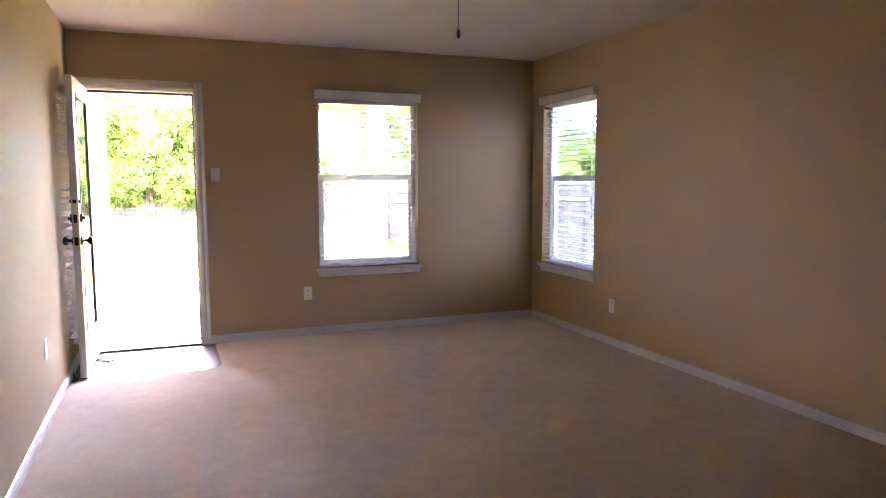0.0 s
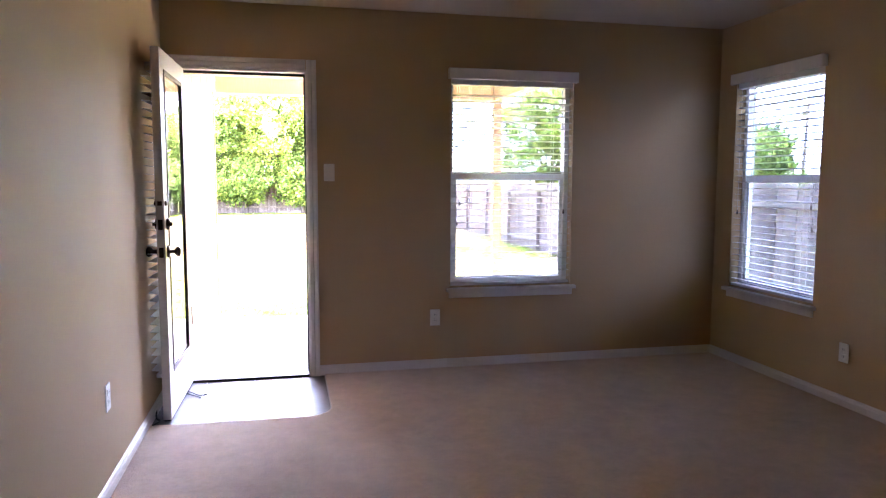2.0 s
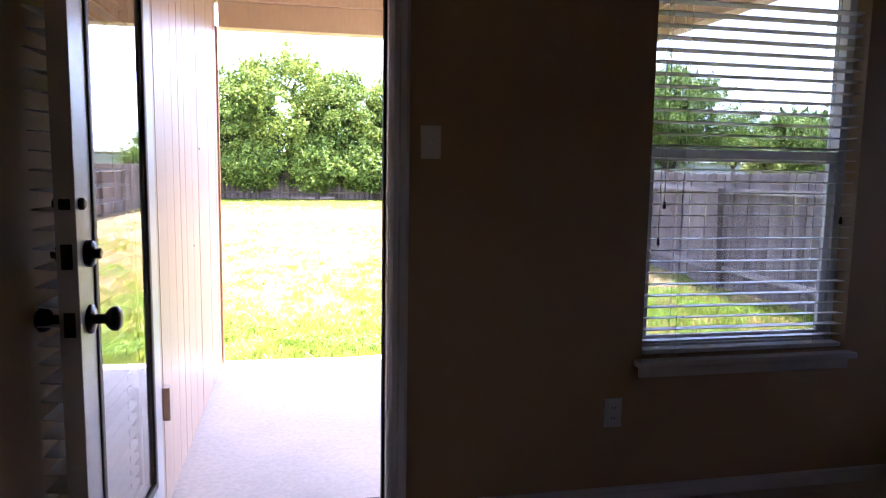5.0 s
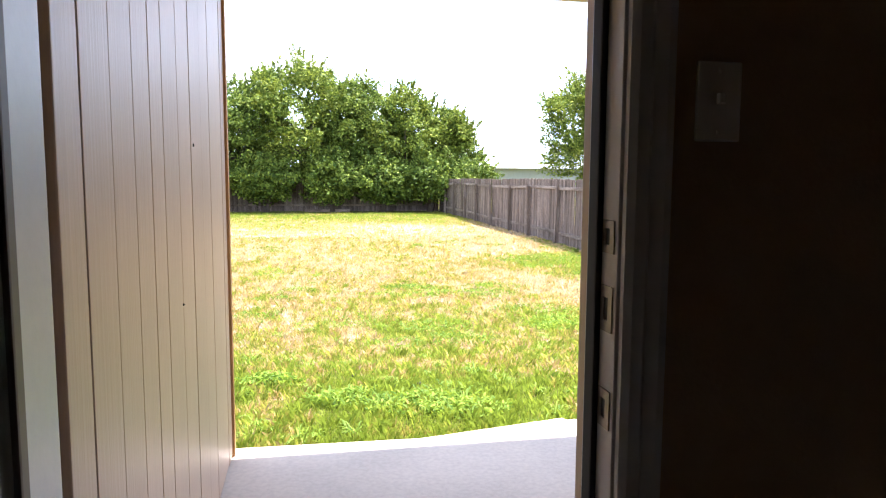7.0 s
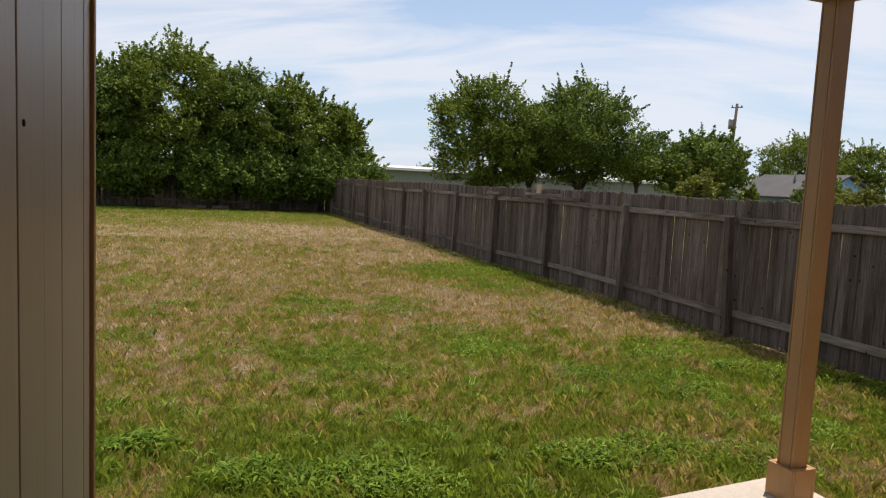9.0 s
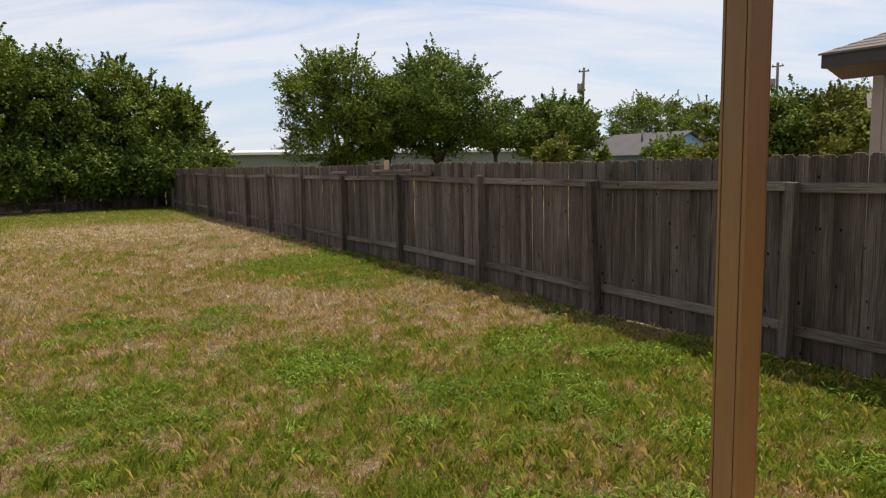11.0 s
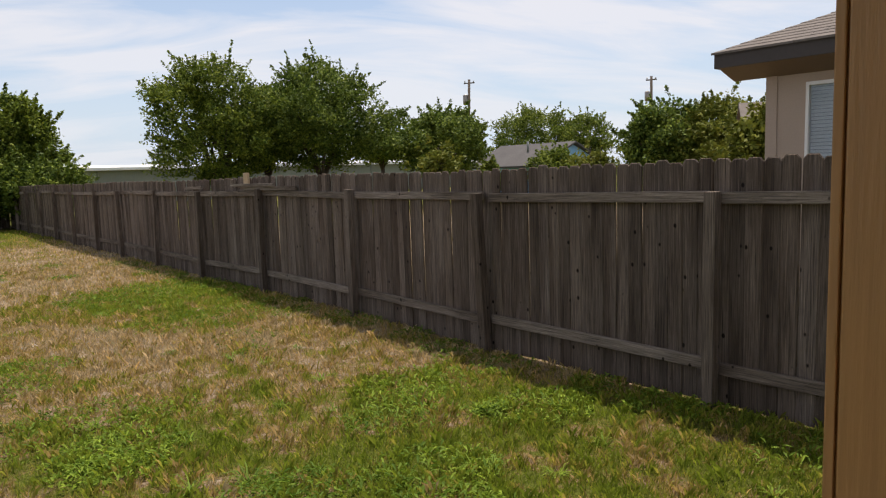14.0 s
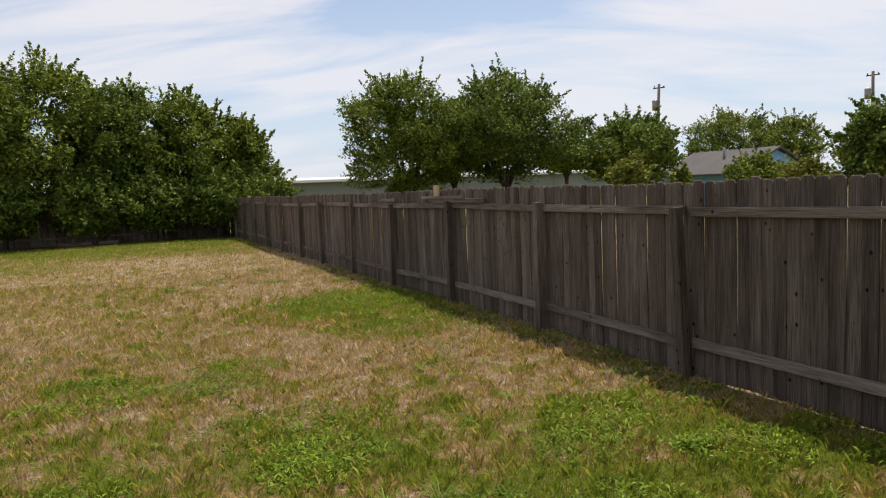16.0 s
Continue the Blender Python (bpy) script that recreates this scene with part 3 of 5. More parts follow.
for s, x in ((1, LX1), (-1, LX0)):
    k = part("knob", lathe(bm_new(), (x, LY0 + 0.065, 0.948), (s, 0, 0), [(0, 0.034), (0.006, 0.034), (0.010, 0.028), (0.012, 0.012), (0.034, 0.012), (0.040, 0.022), (0.050, 0.029), (0.060, 0.029), (0.068, 0.020), (0.070, 0.006)]), BRONZE, leaf, "dark bronze ball knob")
    part("deadbolt", lathe(bm_new(), (x, LY0 + 0.065, 1.10), (s, 0, 0), [(0, 0.031), (0.010, 0.031), (0.016, 0.026), (0.018, 0.012), (0.030, 0.012), (0.031, 0.008)]), BRONZE, leaf, "dark bronze deadbolt")
    part("viewer_latch", lathe(bm_new(), (x, LY0 + 0.03, 1.215), (s, 0, 0), [(0, 0.014), (0.008, 0.014), (0.012, 0.008)], 10), BRONZE, leaf, "small bronze catch")
for z, hh in ((0.948, 0.028), (1.10, 0.028), (1.215, 0.012)):
    part("edge_plate", box(bm_new(), 0.080, 0.104, LY0 - 0.0015, LY0 + 0.002, z - hh, z + hh, 0.001), BRONZE, leaf, "bronze latch plate")
for z in (0.25, 1.05, 1.85):
    h = part("hinge", tube(bm_new(), (0.102, -0.0035, z - 0.05), (0.102, -0.0035, z + 0.05), 0.006, 0.006, 10), STEEL, leaf, "steel hinge")
part("door_sweep", box(bm_new(), LX0 + 0.006, LX1 - 0.006, LY0 + 0.004, LY1 - 0.004, 0.004, 0.0142), RUBBER, leaf, "black rubber sweep")

# the leaf stands a little off the wall at its hinges
leaf.location.x += 0.02
leaf.rotation_euler = (0, 0, radians(-1.5))

# blind hung on the wall side of the leaf
dblind = thing("door_blind", (0.045, -0.39, 0.25), "white slatted blind hung on the back of the door", "blind")
part("headrail", box(bm_new(), 0.024, 0.068, -0.70, -0.09, 1.93, 1.975, 0.004), SLAT, dblind)
part("bottom_rail", box(bm_new(), 0.028, 0.066, -0.70, -0.09, 0.235, 0.255, 0.003), SLAT, dblind)
slat_me = mesh_of("slat", box(bm_new(), -0.024, 0.024, -0.325, 0.325, -0.0012, 0.0012), SLAT)
for k in range(38):
    piece("slat", slat_me, dblind, (0.036, -0.415, 0.285 + k * 0.0435), (0, radians(5 + random.uniform(-3, 3)), 0))
for y in (-0.62, -0.17):
    part("ladder_cord", tube(bm_new(), (0.046, y, 0.25), (0.046, y, 1.94), 0.0012, 0.0012, 5), SLAT, dblind)

dblind.location.x += 0.01
dblind.rotation_euler = (0, 0, radians(-1.5))


def cable(name, pts, r, material, label, category):
    cu = bpy.data.curves.new(name, "CURVE")
    cu.dimensions, cu.bevel_depth, cu.bevel_resolution = "3D", r, 2
    s = cu.splines.new("BEZIER")
    s.bezier_points.add(len(pts) - 1)
    for p, v in zip(s.bezier_points, pts):
        p.co = v
        p.handle_left_type = p.handle_right_type = "AUTO"
    cu.materials.append(material)
    return tagged(new(name, cu), label, category)


cable("cord_scrap", [(0.118, -0.22, 0.008), (0.16, -0.27, 0.012), (0.205, -0.31, 0.006), (0.25, -0.30, 0.005)], 0.004, RUBBER, "short black cord lying on the tile by the door", "cord")
cable("cord_scrap", [(0.118, -0.25, 0.008), (0.15, -0.31, 0.014), (0.20, -0.34, 0.006), (0.225, -0.37, 0.005)], 0.004, RUBBER, "short black cord lying on the tile by the door", "cord")
cable("cord_scrap", [(0.012, -0.64, 0.03), (0.03, -0.74, 0.016), (0.055, -0.80, 0.018), (0.03, -0.86, 0.018)], 0.005, RUBBER, "black cord end lying behind the door", "cord")


def window(name, axis, wall, out, u0, u1, z0, z1, label, glass):
    """A vinyl single-hung window set in the reveal: wall is the room face, out the way outwards."""
    def bx(w0, w1, a, b, c, d, bev=0.003):
        w0, w1 = sorted((wall + out * w0, wall + out * w1))
        return box(bm_new(), a, b, w0, w1, c, d, bev) if axis == "y" else box(bm_new(), w0, w1, a, b, c, d, bev)
    mid_u, mid_w = (u0 + u1) / 2, wall + out * 0.1
    win = thing(name, (mid_u, mid_w, z0) if axis == "y" else (mid_w, mid_u, z0), label, "window", kind="structure")
    fr = 0.035
    zm = z0 + (z1 - z0) * 0.535
    for a, b, c, d in ((u0, u0 + fr, z0, z1), (u1 - fr, u1, z0, z1), (u0 + fr, u1 - fr, z0, z0 + fr), (u0 + fr, u1 - fr, z1 - fr, z1)):
        part("window_frame", bx(0.075, 0.145, a, b, c, d), VINYL, win)
    part("meeting_rail", bx(0.085, 0.125, u0 + fr, u1 - fr, zm - 0.024, zm + 0.024), VINYL, win)
    for a, b, c, d in ((u0 + fr, u0 + fr + 0.028, z0 + fr, zm - 0.024), (u1 - fr - 0.028, u1 - fr, z0 + fr, zm - 0.024), (u0 + fr + 0.028, u1 - fr - 0.028, z0 + fr, z0 + fr + 0.032)):
        part("sash", bx(0.088, 0.112, a, b, c, d), VINYL, win)
    for c, d, w in ((z0 + fr + 0.032, zm - 0.024, 0.1), (zm + 0.024, z1 - fr, 0.118)):
        p = part("pane", bx(w, w + 0.004, u0 + fr, u1 - fr, c, d, 0), glass, win, "faintly blue tinted glass")
        p.visible_shadow = False
    part("window_sill", bx(-0.045, 0.075, u0 - 0.03, u1 + 0.03, z0 - 0.028, z0 - 0.002, 0.006), TRIM, win, "white painted sill")
    part("apron", bx(-0.014, -0.001, u0 - 0.012, u1 + 0.012, z0 - 0.075, z0 - 0.029, 0.004), TRIM, win)
    bl = thing("window_blind", (mid_u, wall + out * 0.03, z0) if axis == "y" else (wall + out * 0.03, mid_u, z0), "white wooden slat blind lowered with open slats", "blind", "window blinds")
    part("valance", bx(-0.045, -0.022, u0 - 0.02, u1 + 0.02, z1 - 0.015, z1 + 0.06, 0.006), SLAT, bl, "white moulded valance")
    part("valance_end", bx(-0.0215, -0.0015, u0 - 0.02, u0 - 0.008, z1 - 0.013, z1 + 0.058, 0.002), SLAT, bl)
    part("valance_end", bx(-0.0215, -0.0015, u1 + 0.008, u1 + 0.02, z1 - 0.013, z1 + 0.058, 0.002), SLAT, bl)
    part("headrail", bx(0.008, 0.058, u0 + 0.008, u1 - 0.008, z1 - 0.045, z1 - 0.003), SLAT, bl)
    part("bottom_rail", bx(0.008, 0.058, u0 + 0.01, u1 - 0.01, z0 + 0.012, z0 + 0.03), SLAT, bl)
    half = (u1 - u0) / 2 - 0.01
    sm = mesh_of("slat", box(bm_new(), -half, half, -0.025, 0.025, -0.0014, 0.0014) if axis == "y" else box(bm_new(), -0.025, 0.025, -half, half, -0.0014, 0.0014), SLAT)
    nsl = int((z1 - z0 - 0.10) / 0.0445)
    for k in range(nsl):
        zz = z0 + 0.062 + k * 0.0445
        tilt = radians(4 + random.uniform(-2.5, 2.5))
        if axis == "y":
            piece("slat", sm, bl, (mid_u, wall + out * 0.033, zz), (-tilt, 0, radians(random.uniform(-0.1, 0.1))))
        else:
            piece("slat", sm, bl, (wall + out * 0.033, mid_u, zz), (0, tilt, 0))
    for f in (0.16, 0.84):
        u = u0 + (u1 - u0) * f
        for w in (0.0085, 0.0575):
            p = (u, wall + out * w) if axis == "y" else (wall + out * w, u)
            part("ladder_cord", tube(bm_new(), (*p, z0 + 0.02), (*p, z1 - 0.04), 0.0011, 0.0011, 5), SLAT, bl)
    for f, drop in ((0.07, 0.86), (0.05, 1.0), (0.93, 0.92)):
        u = u0 + (u1 - u0) * f
        p = (u, wall + out * 0.002) if axis == "y" else (wall + out * 0.002, u)
        cd = part("pull_cord", tube(bm_new(), (*p, z1 - drop), (*p, z1 - 0.02), 0.0012, 0.0012, 5), SLAT, bl)
        part("tassel", lathe(bm_new(), (*p, z1 - drop - 0.03), (0, 0, 1), [(0, 0.005), (0.006, 0.0075), (0.028, 0.004), (0.032, 0.002)], 8), BRONZE, cd, "dark wooden tassel")
    return win


window("window_1", "y", 0.0, 1, WX0, WX1, WZ0, WZ1, "white single-hung window overlooking the covered patio", TINTED)
window("window_2", "x", W, 1, RY0, RY1, RZ0, RZ1, "white single-hung window overlooking the side fence", SCREENED)


def wall_plate(name, axis, wall, into, u, z, label, category, switch=False):
    def bx(w0, w1, a, b, c, d, bev):
        w0, w1 = sorted((wall + into * w0, wall + into * w1))
        return box(bm_new(), a, b, w0, w1, c, d, bev) if axis == "y" else box(bm_new(), w0, w1, a, b, c, d, bev)
    t = thing(name, (u, wall, z) if axis == "y" else (wall, u, z), label, category, "wall plates")
    part("cover_plate", bx(0.0005, 0.006, u - 0.036, u + 0.036, z - 0.058, z + 0.058, 0.003), PLASTIC, t)
    if switch:
        part("toggle", bx(0.006, 0.016, u - 0.005, u + 0.005, z - 0.004, z + 0.012, 0.002), PLASTIC, t)
    else:
        for dz in (-0.021, 0.021):
            r = part("receptacle", bx(0.006, 0.008, u - 0.017, u + 0.017, z + dz - 0.014, z + dz + 0.014, 0.002), PLASTIC, t)
            # slots aren't cut; black bars on the face stand for their inner shade
            for du in (-0.006, 0.006):
                part("slot", bx(0.0079, 0.0083, u + du - 0.0012, u + du + 0.0012, z + dz - 0.005, z + dz + 0.005, 0), RUBBER, r, "thin black bar painting the shade in a plug slot")
    for dz in ((-0.045, 0.045) if switch else (0.0,)):
        part("screw", bx(0.006, 0.0072, u - 0.003, u + 0.003, z + dz - 0.003, z + dz + 0.003, 0.001), PLASTIC, t)


wall_plate("light_switch", "y", 0.0, -1, 1.043, 1.395, "cream toggle light switch beside the door", "light switch", True)
wall_plate("outlet", "y", 0.0, -1, 1.775, 0.375, "cream duplex outlet under the window", "outlet")
wall_plate("outlet", "x", W, -1, -1.335, 0.33, "cream duplex outlet on the side wall", "outlet")
wall_plate("outlet", "x", 0.0, 1, -1.645, 0.42, "cream duplex outlet near the open door", "outlet")

# ceiling fan, of which the pull chain shows
chain = thing("fan_pull_chain", (2.05, -2.7, H), "thin brass fan pull chain hanging from the ceiling", "pull chain")
part("ceiling_cup", lathe(bm_new(), (2.05, -2.7, H - 0.001), (0, 0, -1), [(0, 0.03), (0.012, 0.028), (0.02, 0.012), (0.024, 0.004)], 12), BRONZE, chain)
part("chain", tube(bm_new(), (2.05, -2.7, 2.10), (2.05, -2.7, H - 0.02), 0.0022, 0.0022, 6), BRONZE, chain)
part("fob", lathe(bm_new(), (2.05, -2.7, 2.055), (0, 0, 1), [(0, 0.004), (0.008, 0.010), (0.030, 0.010), (0.042, 0.006), (0.048, 0.003)], 10), BRONZE, chain)

# ---- house shell and covered patio ----
YF = 2.50   # front corner of the siding wall is 0.1 m behind this
# out of view; east eave stretched to keep direct sun out of window_2
solid("roof_house", box(bm_new(), -4.0, W + TH + 0.78, BACK - 0.6, 0.45, 2.63, 2.80), GREYROOF, "unseen grey roof deck, its east eave widened to block the sun", "roof", "structure")
solid("wall_exterior_east", box(bm_new(), W + TH + 0.002, W + TH + 0.03, BACK, RY0 - 0.05, -0.30, 2.62), EXTERIOR, "tan exterior wall skin", "wall", "structure")
side = thing("wall_patio", (0.0, 1.3, -0.05), "beige grooved board siding beside the patio", "wall", kind="structure")
part("wall_core", box(bm_new(), -0.12, 0.060, TH + 0.002, YF - 0.10, -0.40, 2.60), SIDING, side)
edges = [0.172, 0.335, 0.52, 0.70, 0.865, 1.02, 1.235, 1.45, 1.675, 1.89, 2.09, 2.26, YF - 0.117]
for a, b in zip(edges, edges[1:]):
    gap = 0.008 if abs(b - 1.02) < 0.01 else 0.0035
    bow = random.uniform(0, 0.0015)
    part("board", box(bm_new(), 0.0595, 0.0745 + bow, a + 0.0022, b - (gap if gap > 0.005 else 0.0022), -0.035 + random.uniform(-0.006, 0.006), 2.44, 0.003), SIDING, side)
part("corner_board", box(bm_new(), -0.11, 0.088, YF - 0.115, YF - 0.075, -0.045, 2.19, 0.004), POST, side, "tan corner board with worn edge")
part("backing_trim", box(bm_new(), 0.0605, 0.09, TH + 0.003, TH + 0.05, -0.04, 2.42, 0.003), SIDING, side)
vp = solid("siding_cover", box(bm_new(), 0.0765, 0.105, 0.30, 0.345, 0.33, 0.46, 0.005), SIDING, "small tan weatherproof cover on the siding", "cover")
for x, yv, z, r in ((0.0775, 1.49, 1.385, 0.006), (0.0775, 0.22, 1.42, 0.004), (0.0775, 1.22, 0.9, 0.004)):
    solid("nail_head", lathe(bm_new(), (x - 0.002, yv, z), (1, 0, 0), [(0, r), (0.003, r), (0.004, r * 0.5)], 8), RUBBER, "dark nail head in the siding", "nail", group="siding nails")

slab = prism(bm_new(), [(-0.1, TH + 0.02), (3.14, TH + 0.02), (3.14, 2.70), (1.84, 2.60), (1.82, 2.635), (1.0, 2.47), (-0.1, 2.50)], "z", -0.42, -0.05)
solid("patio_slab", slab, CONCRETE, "pale concrete patio slab with a sunlit edge", "patio", "structure")
patio = thing("patio_roof", (1.5, 1.4, 2.19), "tan painted covered patio roof on beams", "patio roof", kind="structure")
part("beam", box(bm_new(), 0.09, 3.05, 2.43, 2.56, 2.19, 2.355, 0.004), PORCH, patio)
part("beam_cap", box(bm_new(), 0.0755, 3.05, 2.40, 2.59, 2.357, 2.44, 0.004), PORCH, patio)
part("beam", box(bm_new(), 2.92, 3.03, 0.205, 2.428, 2.19, 2.355, 0.004), PORCH, patio)
part("beam_cap", box(bm_new(), 2.89, 3.06, 0.205, 2.398, 2.357, 2.44, 0.004), PORCH, patio)
bm = box(bm_new(), -0.118, 3.14, TH + 0.003, 2.62, 2.442, 2.46)
part("patio_ceiling", bm, PORCH, patio)
part("roof_deck", box(bm_new(), -0.3, 3.36, 0.46, 2.95, 2.465, 2.58, 0.004), GREYROOF, patio)
part("fascia", box(bm_new(), -0.3, 3.36, 2.951, 2.976, 2.45, 2.595, 0.003), PORCH, patio)

CX, CY, CWX, CWD = 2.935, 2.455, 0.088, 0.088
post = thing("porch_post", (CX + CWX / 2, CY + CWD / 2, -0.05), "tan painted square porch post with a boxed base", "post")
part("shaft", box(bm_new(), CX + 0.006, CX + CWX - 0.006, CY + 0.001, CY + CWD - 0.001, -0.05, 2.19), POST, post)
for x0, x1 in ((CX, CX + 0.0055), (CX + CWX - 0.0055, CX + CWX)):
    for y0, y1 in ((CY, CY + 0.013), (CY + 0.0155, CY + CWD - 0.0115), (CY + CWD - 0.009, CY + CWD)):
        part("face_board", box(bm_new(), x0, x1, y0, y1, -0.048, 2.188, 0.0015), POST, post)
for x0, x1, y0, y1 in ((CX - 0.028, CX - 0.010, CY - 0.028, CY + CWD + 0.028), (CX + CWX + 0.010, CX + CWX + 0.028, CY - 0.028, CY + CWD + 0.028), (CX - 0.0095, CX + CWX + 0.0095, CY - 0.028, CY - 0.001), (CX - 0.0095, CX + CWX + 0.0095, CY + CWD + 0.001, CY + CWD + 0.028)):
    part("base_board", box(bm_new(), x0, x1, y0, y1, -0.05, 0.105, 0.004), POST, post)


# ---- ground ----
def ground_z(x, y):
    t = min(1.0, max(0.0, (y - 2.6) / 4.5, (x - 3.1) / 2.6))
    near = -0.24 - 0.265 * (t * t * (3 - 2 * t))
    return near - 0.0015 * max(0.0, min(y, 40) - 8) + 0.012 * math.sin(x * 0.9 + 1.3) * math.sin(y * 0.7)


def ground():
    gx = [-1500, -400, -120, -50, -30, -20, -15] + [-12 + 0.5 * k for k in range(45)] + [12, 16, 22, 30, 45, 70, 120, 400, 1500]
    gy = [-1500, -300, -80, -30, -12, -4, 0, 1.5] + [2.0 + 0.5 * k for k in range(80)] + [44, 50, 60, 80, 120, 400, 1500]
    vs = [(x, yy, ground_z(x, yy) if abs(x) < 100 and abs(yy) < 100 else -0.9) for yy in gy for x in gx]
    nx = len(gx)
    fs = [(j * nx + i, j * nx + i + 1, (j + 1) * nx + i + 1, (j + 1) * nx + i) for j in range(len(gy) - 1) for i in range(nx - 1)]
    me = bpy.data.meshes.new("ground")
    me.from_pydata(vs, [], fs)
    me.polygons.foreach_set("use_smooth", [True] * len(fs))
    me.materials.append(SOIL)
    tagged(new("ground", me), "patchy lawn soil with green and dry straw areas", "lawn", kind="structure")


ground()


def stuff_mesh(name, verts, tri, material, label, category):
    me = bpy.data.meshes.new(name)
    n, m = len(verts), len(tri)
    me.vertices.add(n)
    me.vertices.foreach_set("co", np.asarray(verts, np.float32).ravel())
    me.loops.add(m * 3)
    me.loops.foreach_set("vertex_index", np.asarray(tri, np.int32).ravel())
    me.polygons.add(m)
    me.polygons.foreach_set("loop_start", np.arange(0, m * 3, 3, dtype=np.int32))
    me.update(calc_edges=True)
    me.validate()
    me.materials.append(material)
    return tagged(new(name, me), label, category, kind="stuff")


gz = np.vectorize(ground_z)


def grass(count, seed, ylo, yhi, hlo, hhi, wid):
    rng = np.random.default_rng(seed)
    yy = ylo + (yhi - ylo) * rng.random(count) ** 1.7
    xx = -9 + 16.7 * rng.random(count)
    # clumping
    cl = np.sin(xx * 5.1 + 3 * np.sin(yy * 1.7)) * np.sin(yy * 4.3 + 2 * np.sin(xx * 2.1))
    hh = hlo + (hhi - hlo) * np.clip(rng.random(count) * 0.7 + 0.3 * cl, 0.05, 1)
    zz = gz(xx, yy) - 0.005
    a = rng.random(count) * 2 * np.pi
    lean = hh * (0.15 + 0.6 * rng.random(count))
    d = rng.random(count) * 2 * np.pi
    w = wid * (0.6 + 0.8 * rng.random(count)) * (1 + yy / 14)
    v = np.empty((count, 4, 3))
    ca, sa = np.cos(a) * w, np.sin(a) * w
    v[:, 0] = np.stack([xx - ca, yy - sa, zz], 1)
    v[:, 1] = np.stack([xx + ca, yy + sa, zz], 1)
    v[:, 2] = np.stack([xx + ca * 0.6 + np.cos(d) * lean * 0.45, yy + sa * 0.6 + np.sin(d) * lean * 0.45, zz + hh * 0.7], 1)
    v[:, 3] = np.stack([xx + np.cos(d) * lean, yy + np.sin(d) * lean, zz + hh], 1)
    b = np.arange(count)[:, None] * 4
    tri = np.concatenate([b + [[0, 1, 2]], b + [[0, 2, 3]]], 1).reshape(-1, 3)
    return v.reshape(-1, 3), tri


v, tri = grass(420000, 11, 2.76, 14, 0.02, 0.075, 0.0017)
stuff_mesh("lawn_grass", v, tri, BLADE, "short uneven grass, part green and part dried", "grass")
v, tri = grass(140000, 12, 9, 35.5, 0.03, 0.09, 0.004)
stuff_mesh("lawn_grass", v, tri, BLADE, "short uneven grass at the far end of the yard", "grass")


def tufts(count, seed, ylo, yhi):
    """Taller grass in separate tufts."""
    rng = np.random.default_rng(seed)
    ty = ylo + (yhi - ylo) * rng.random(count) ** 1.6
    tx = -7 + 14.0 * rng.random(count)
    per = 16
    xx = np.repeat(tx, per) + rng.normal(0, 0.03, count * per)
    yy = np.repeat(ty, per) + rng.normal(0, 0.03, count * per)
    c = count * per
    hh = np.repeat(rng.uniform(0.035, 0.11, count), per) * rng.uniform(0.5, 1.1, c)
    zz = gz(xx, yy) - 0.005
    d = rng.random(c) * 2 * np.pi
    ln = hh * rng.uniform(0.2, 0.8, c)
    w = 0.0021 * (1 + yy / 16)
    ca, sa = -np.sin(d) * w, np.cos(d) * w
    v = np.empty((c, 4, 3))
    v[:, 0] = np.stack([xx - ca, yy - sa, zz], 1)
    v[:, 1] = np.stack([xx + ca, yy + sa, zz], 1)
    v[:, 2] = np.stack([xx + ca * 0.7 + np.cos(d) * ln * 0.45, yy + sa * 0.7 + np.sin(d) * ln * 0.45, zz + hh * 0.75], 1)
    v[:, 3] = np.stack([xx + np.cos(d) * ln, yy + np.sin(d) * ln, zz + hh * 0.95], 1)
    keep = np.repeat(ty > 2.85, per)
    v = v[keep]
    b = np.arange(len(v))[:, None] * 4
    tri = np.concatenate([b + [[0, 1, 2]], b + [[0, 2, 3]]], 1).reshape(-1, 3)
    stuff_mesh("grass_tufts", v.reshape(-1, 3), tri, BLADE, "taller uneven grass tufts across the lawn", "grass")


tufts(15000, 13, 2.8, 20)


def rosettes(count, seed):
    """Coarse grass plants whose long blades spread from one root."""
    rng = np.random.default_rng(seed)
    px, py = rng.uniform(-4, 6.7, count), 2.9 + 10 * rng.random(count) ** 1.6
    per = 26
    c = count * per
    size = np.repeat(rng.uniform(0.07, 0.17, count), per)
    xx, yy = np.repeat(px, per) + rng.normal(0, 0.012, c), np.repeat(py, per) + rng.normal(0, 0.012, c)
    zz = gz(xx, yy)
    d, up = rng.random(c) * 2 * np.pi, rng.uniform(0.25, 0.95, c)
    L = size * rng.uniform(0.6, 1.15, c)
    w = 0.0038 * rng.uniform(0.7, 1.2, c)
    sx, sy = -np.sin(d) * w, np.cos(d) * w
    q = np.empty((c, 5, 3))
    for k, (f, h, s) in enumerate(((0, 0, 1), (0, 0, -1), (0.5, 0.62, 1), (0.5, 0.62, -1), (1.0, 0.55, 0))):
        q[:, k] = np.stack([xx + np.cos(d) * L * f + sx * s, yy + np.sin(d) * L * f + sy * s, zz + L * up * h], 1)
    b = np.arange(c)[:, None] * 5
    tri = np.concatenate([b + [[0, 1, 3]], b + [[0, 3, 2]], b + [[2, 3, 4]]], 1).reshape(-1, 3)
    stuff_mesh("coarse_grass", q.reshape(-1, 3), tri, WEED, "coarse bright green grass plants scattered on the lawn", "grass")


rosettes(240, 17)


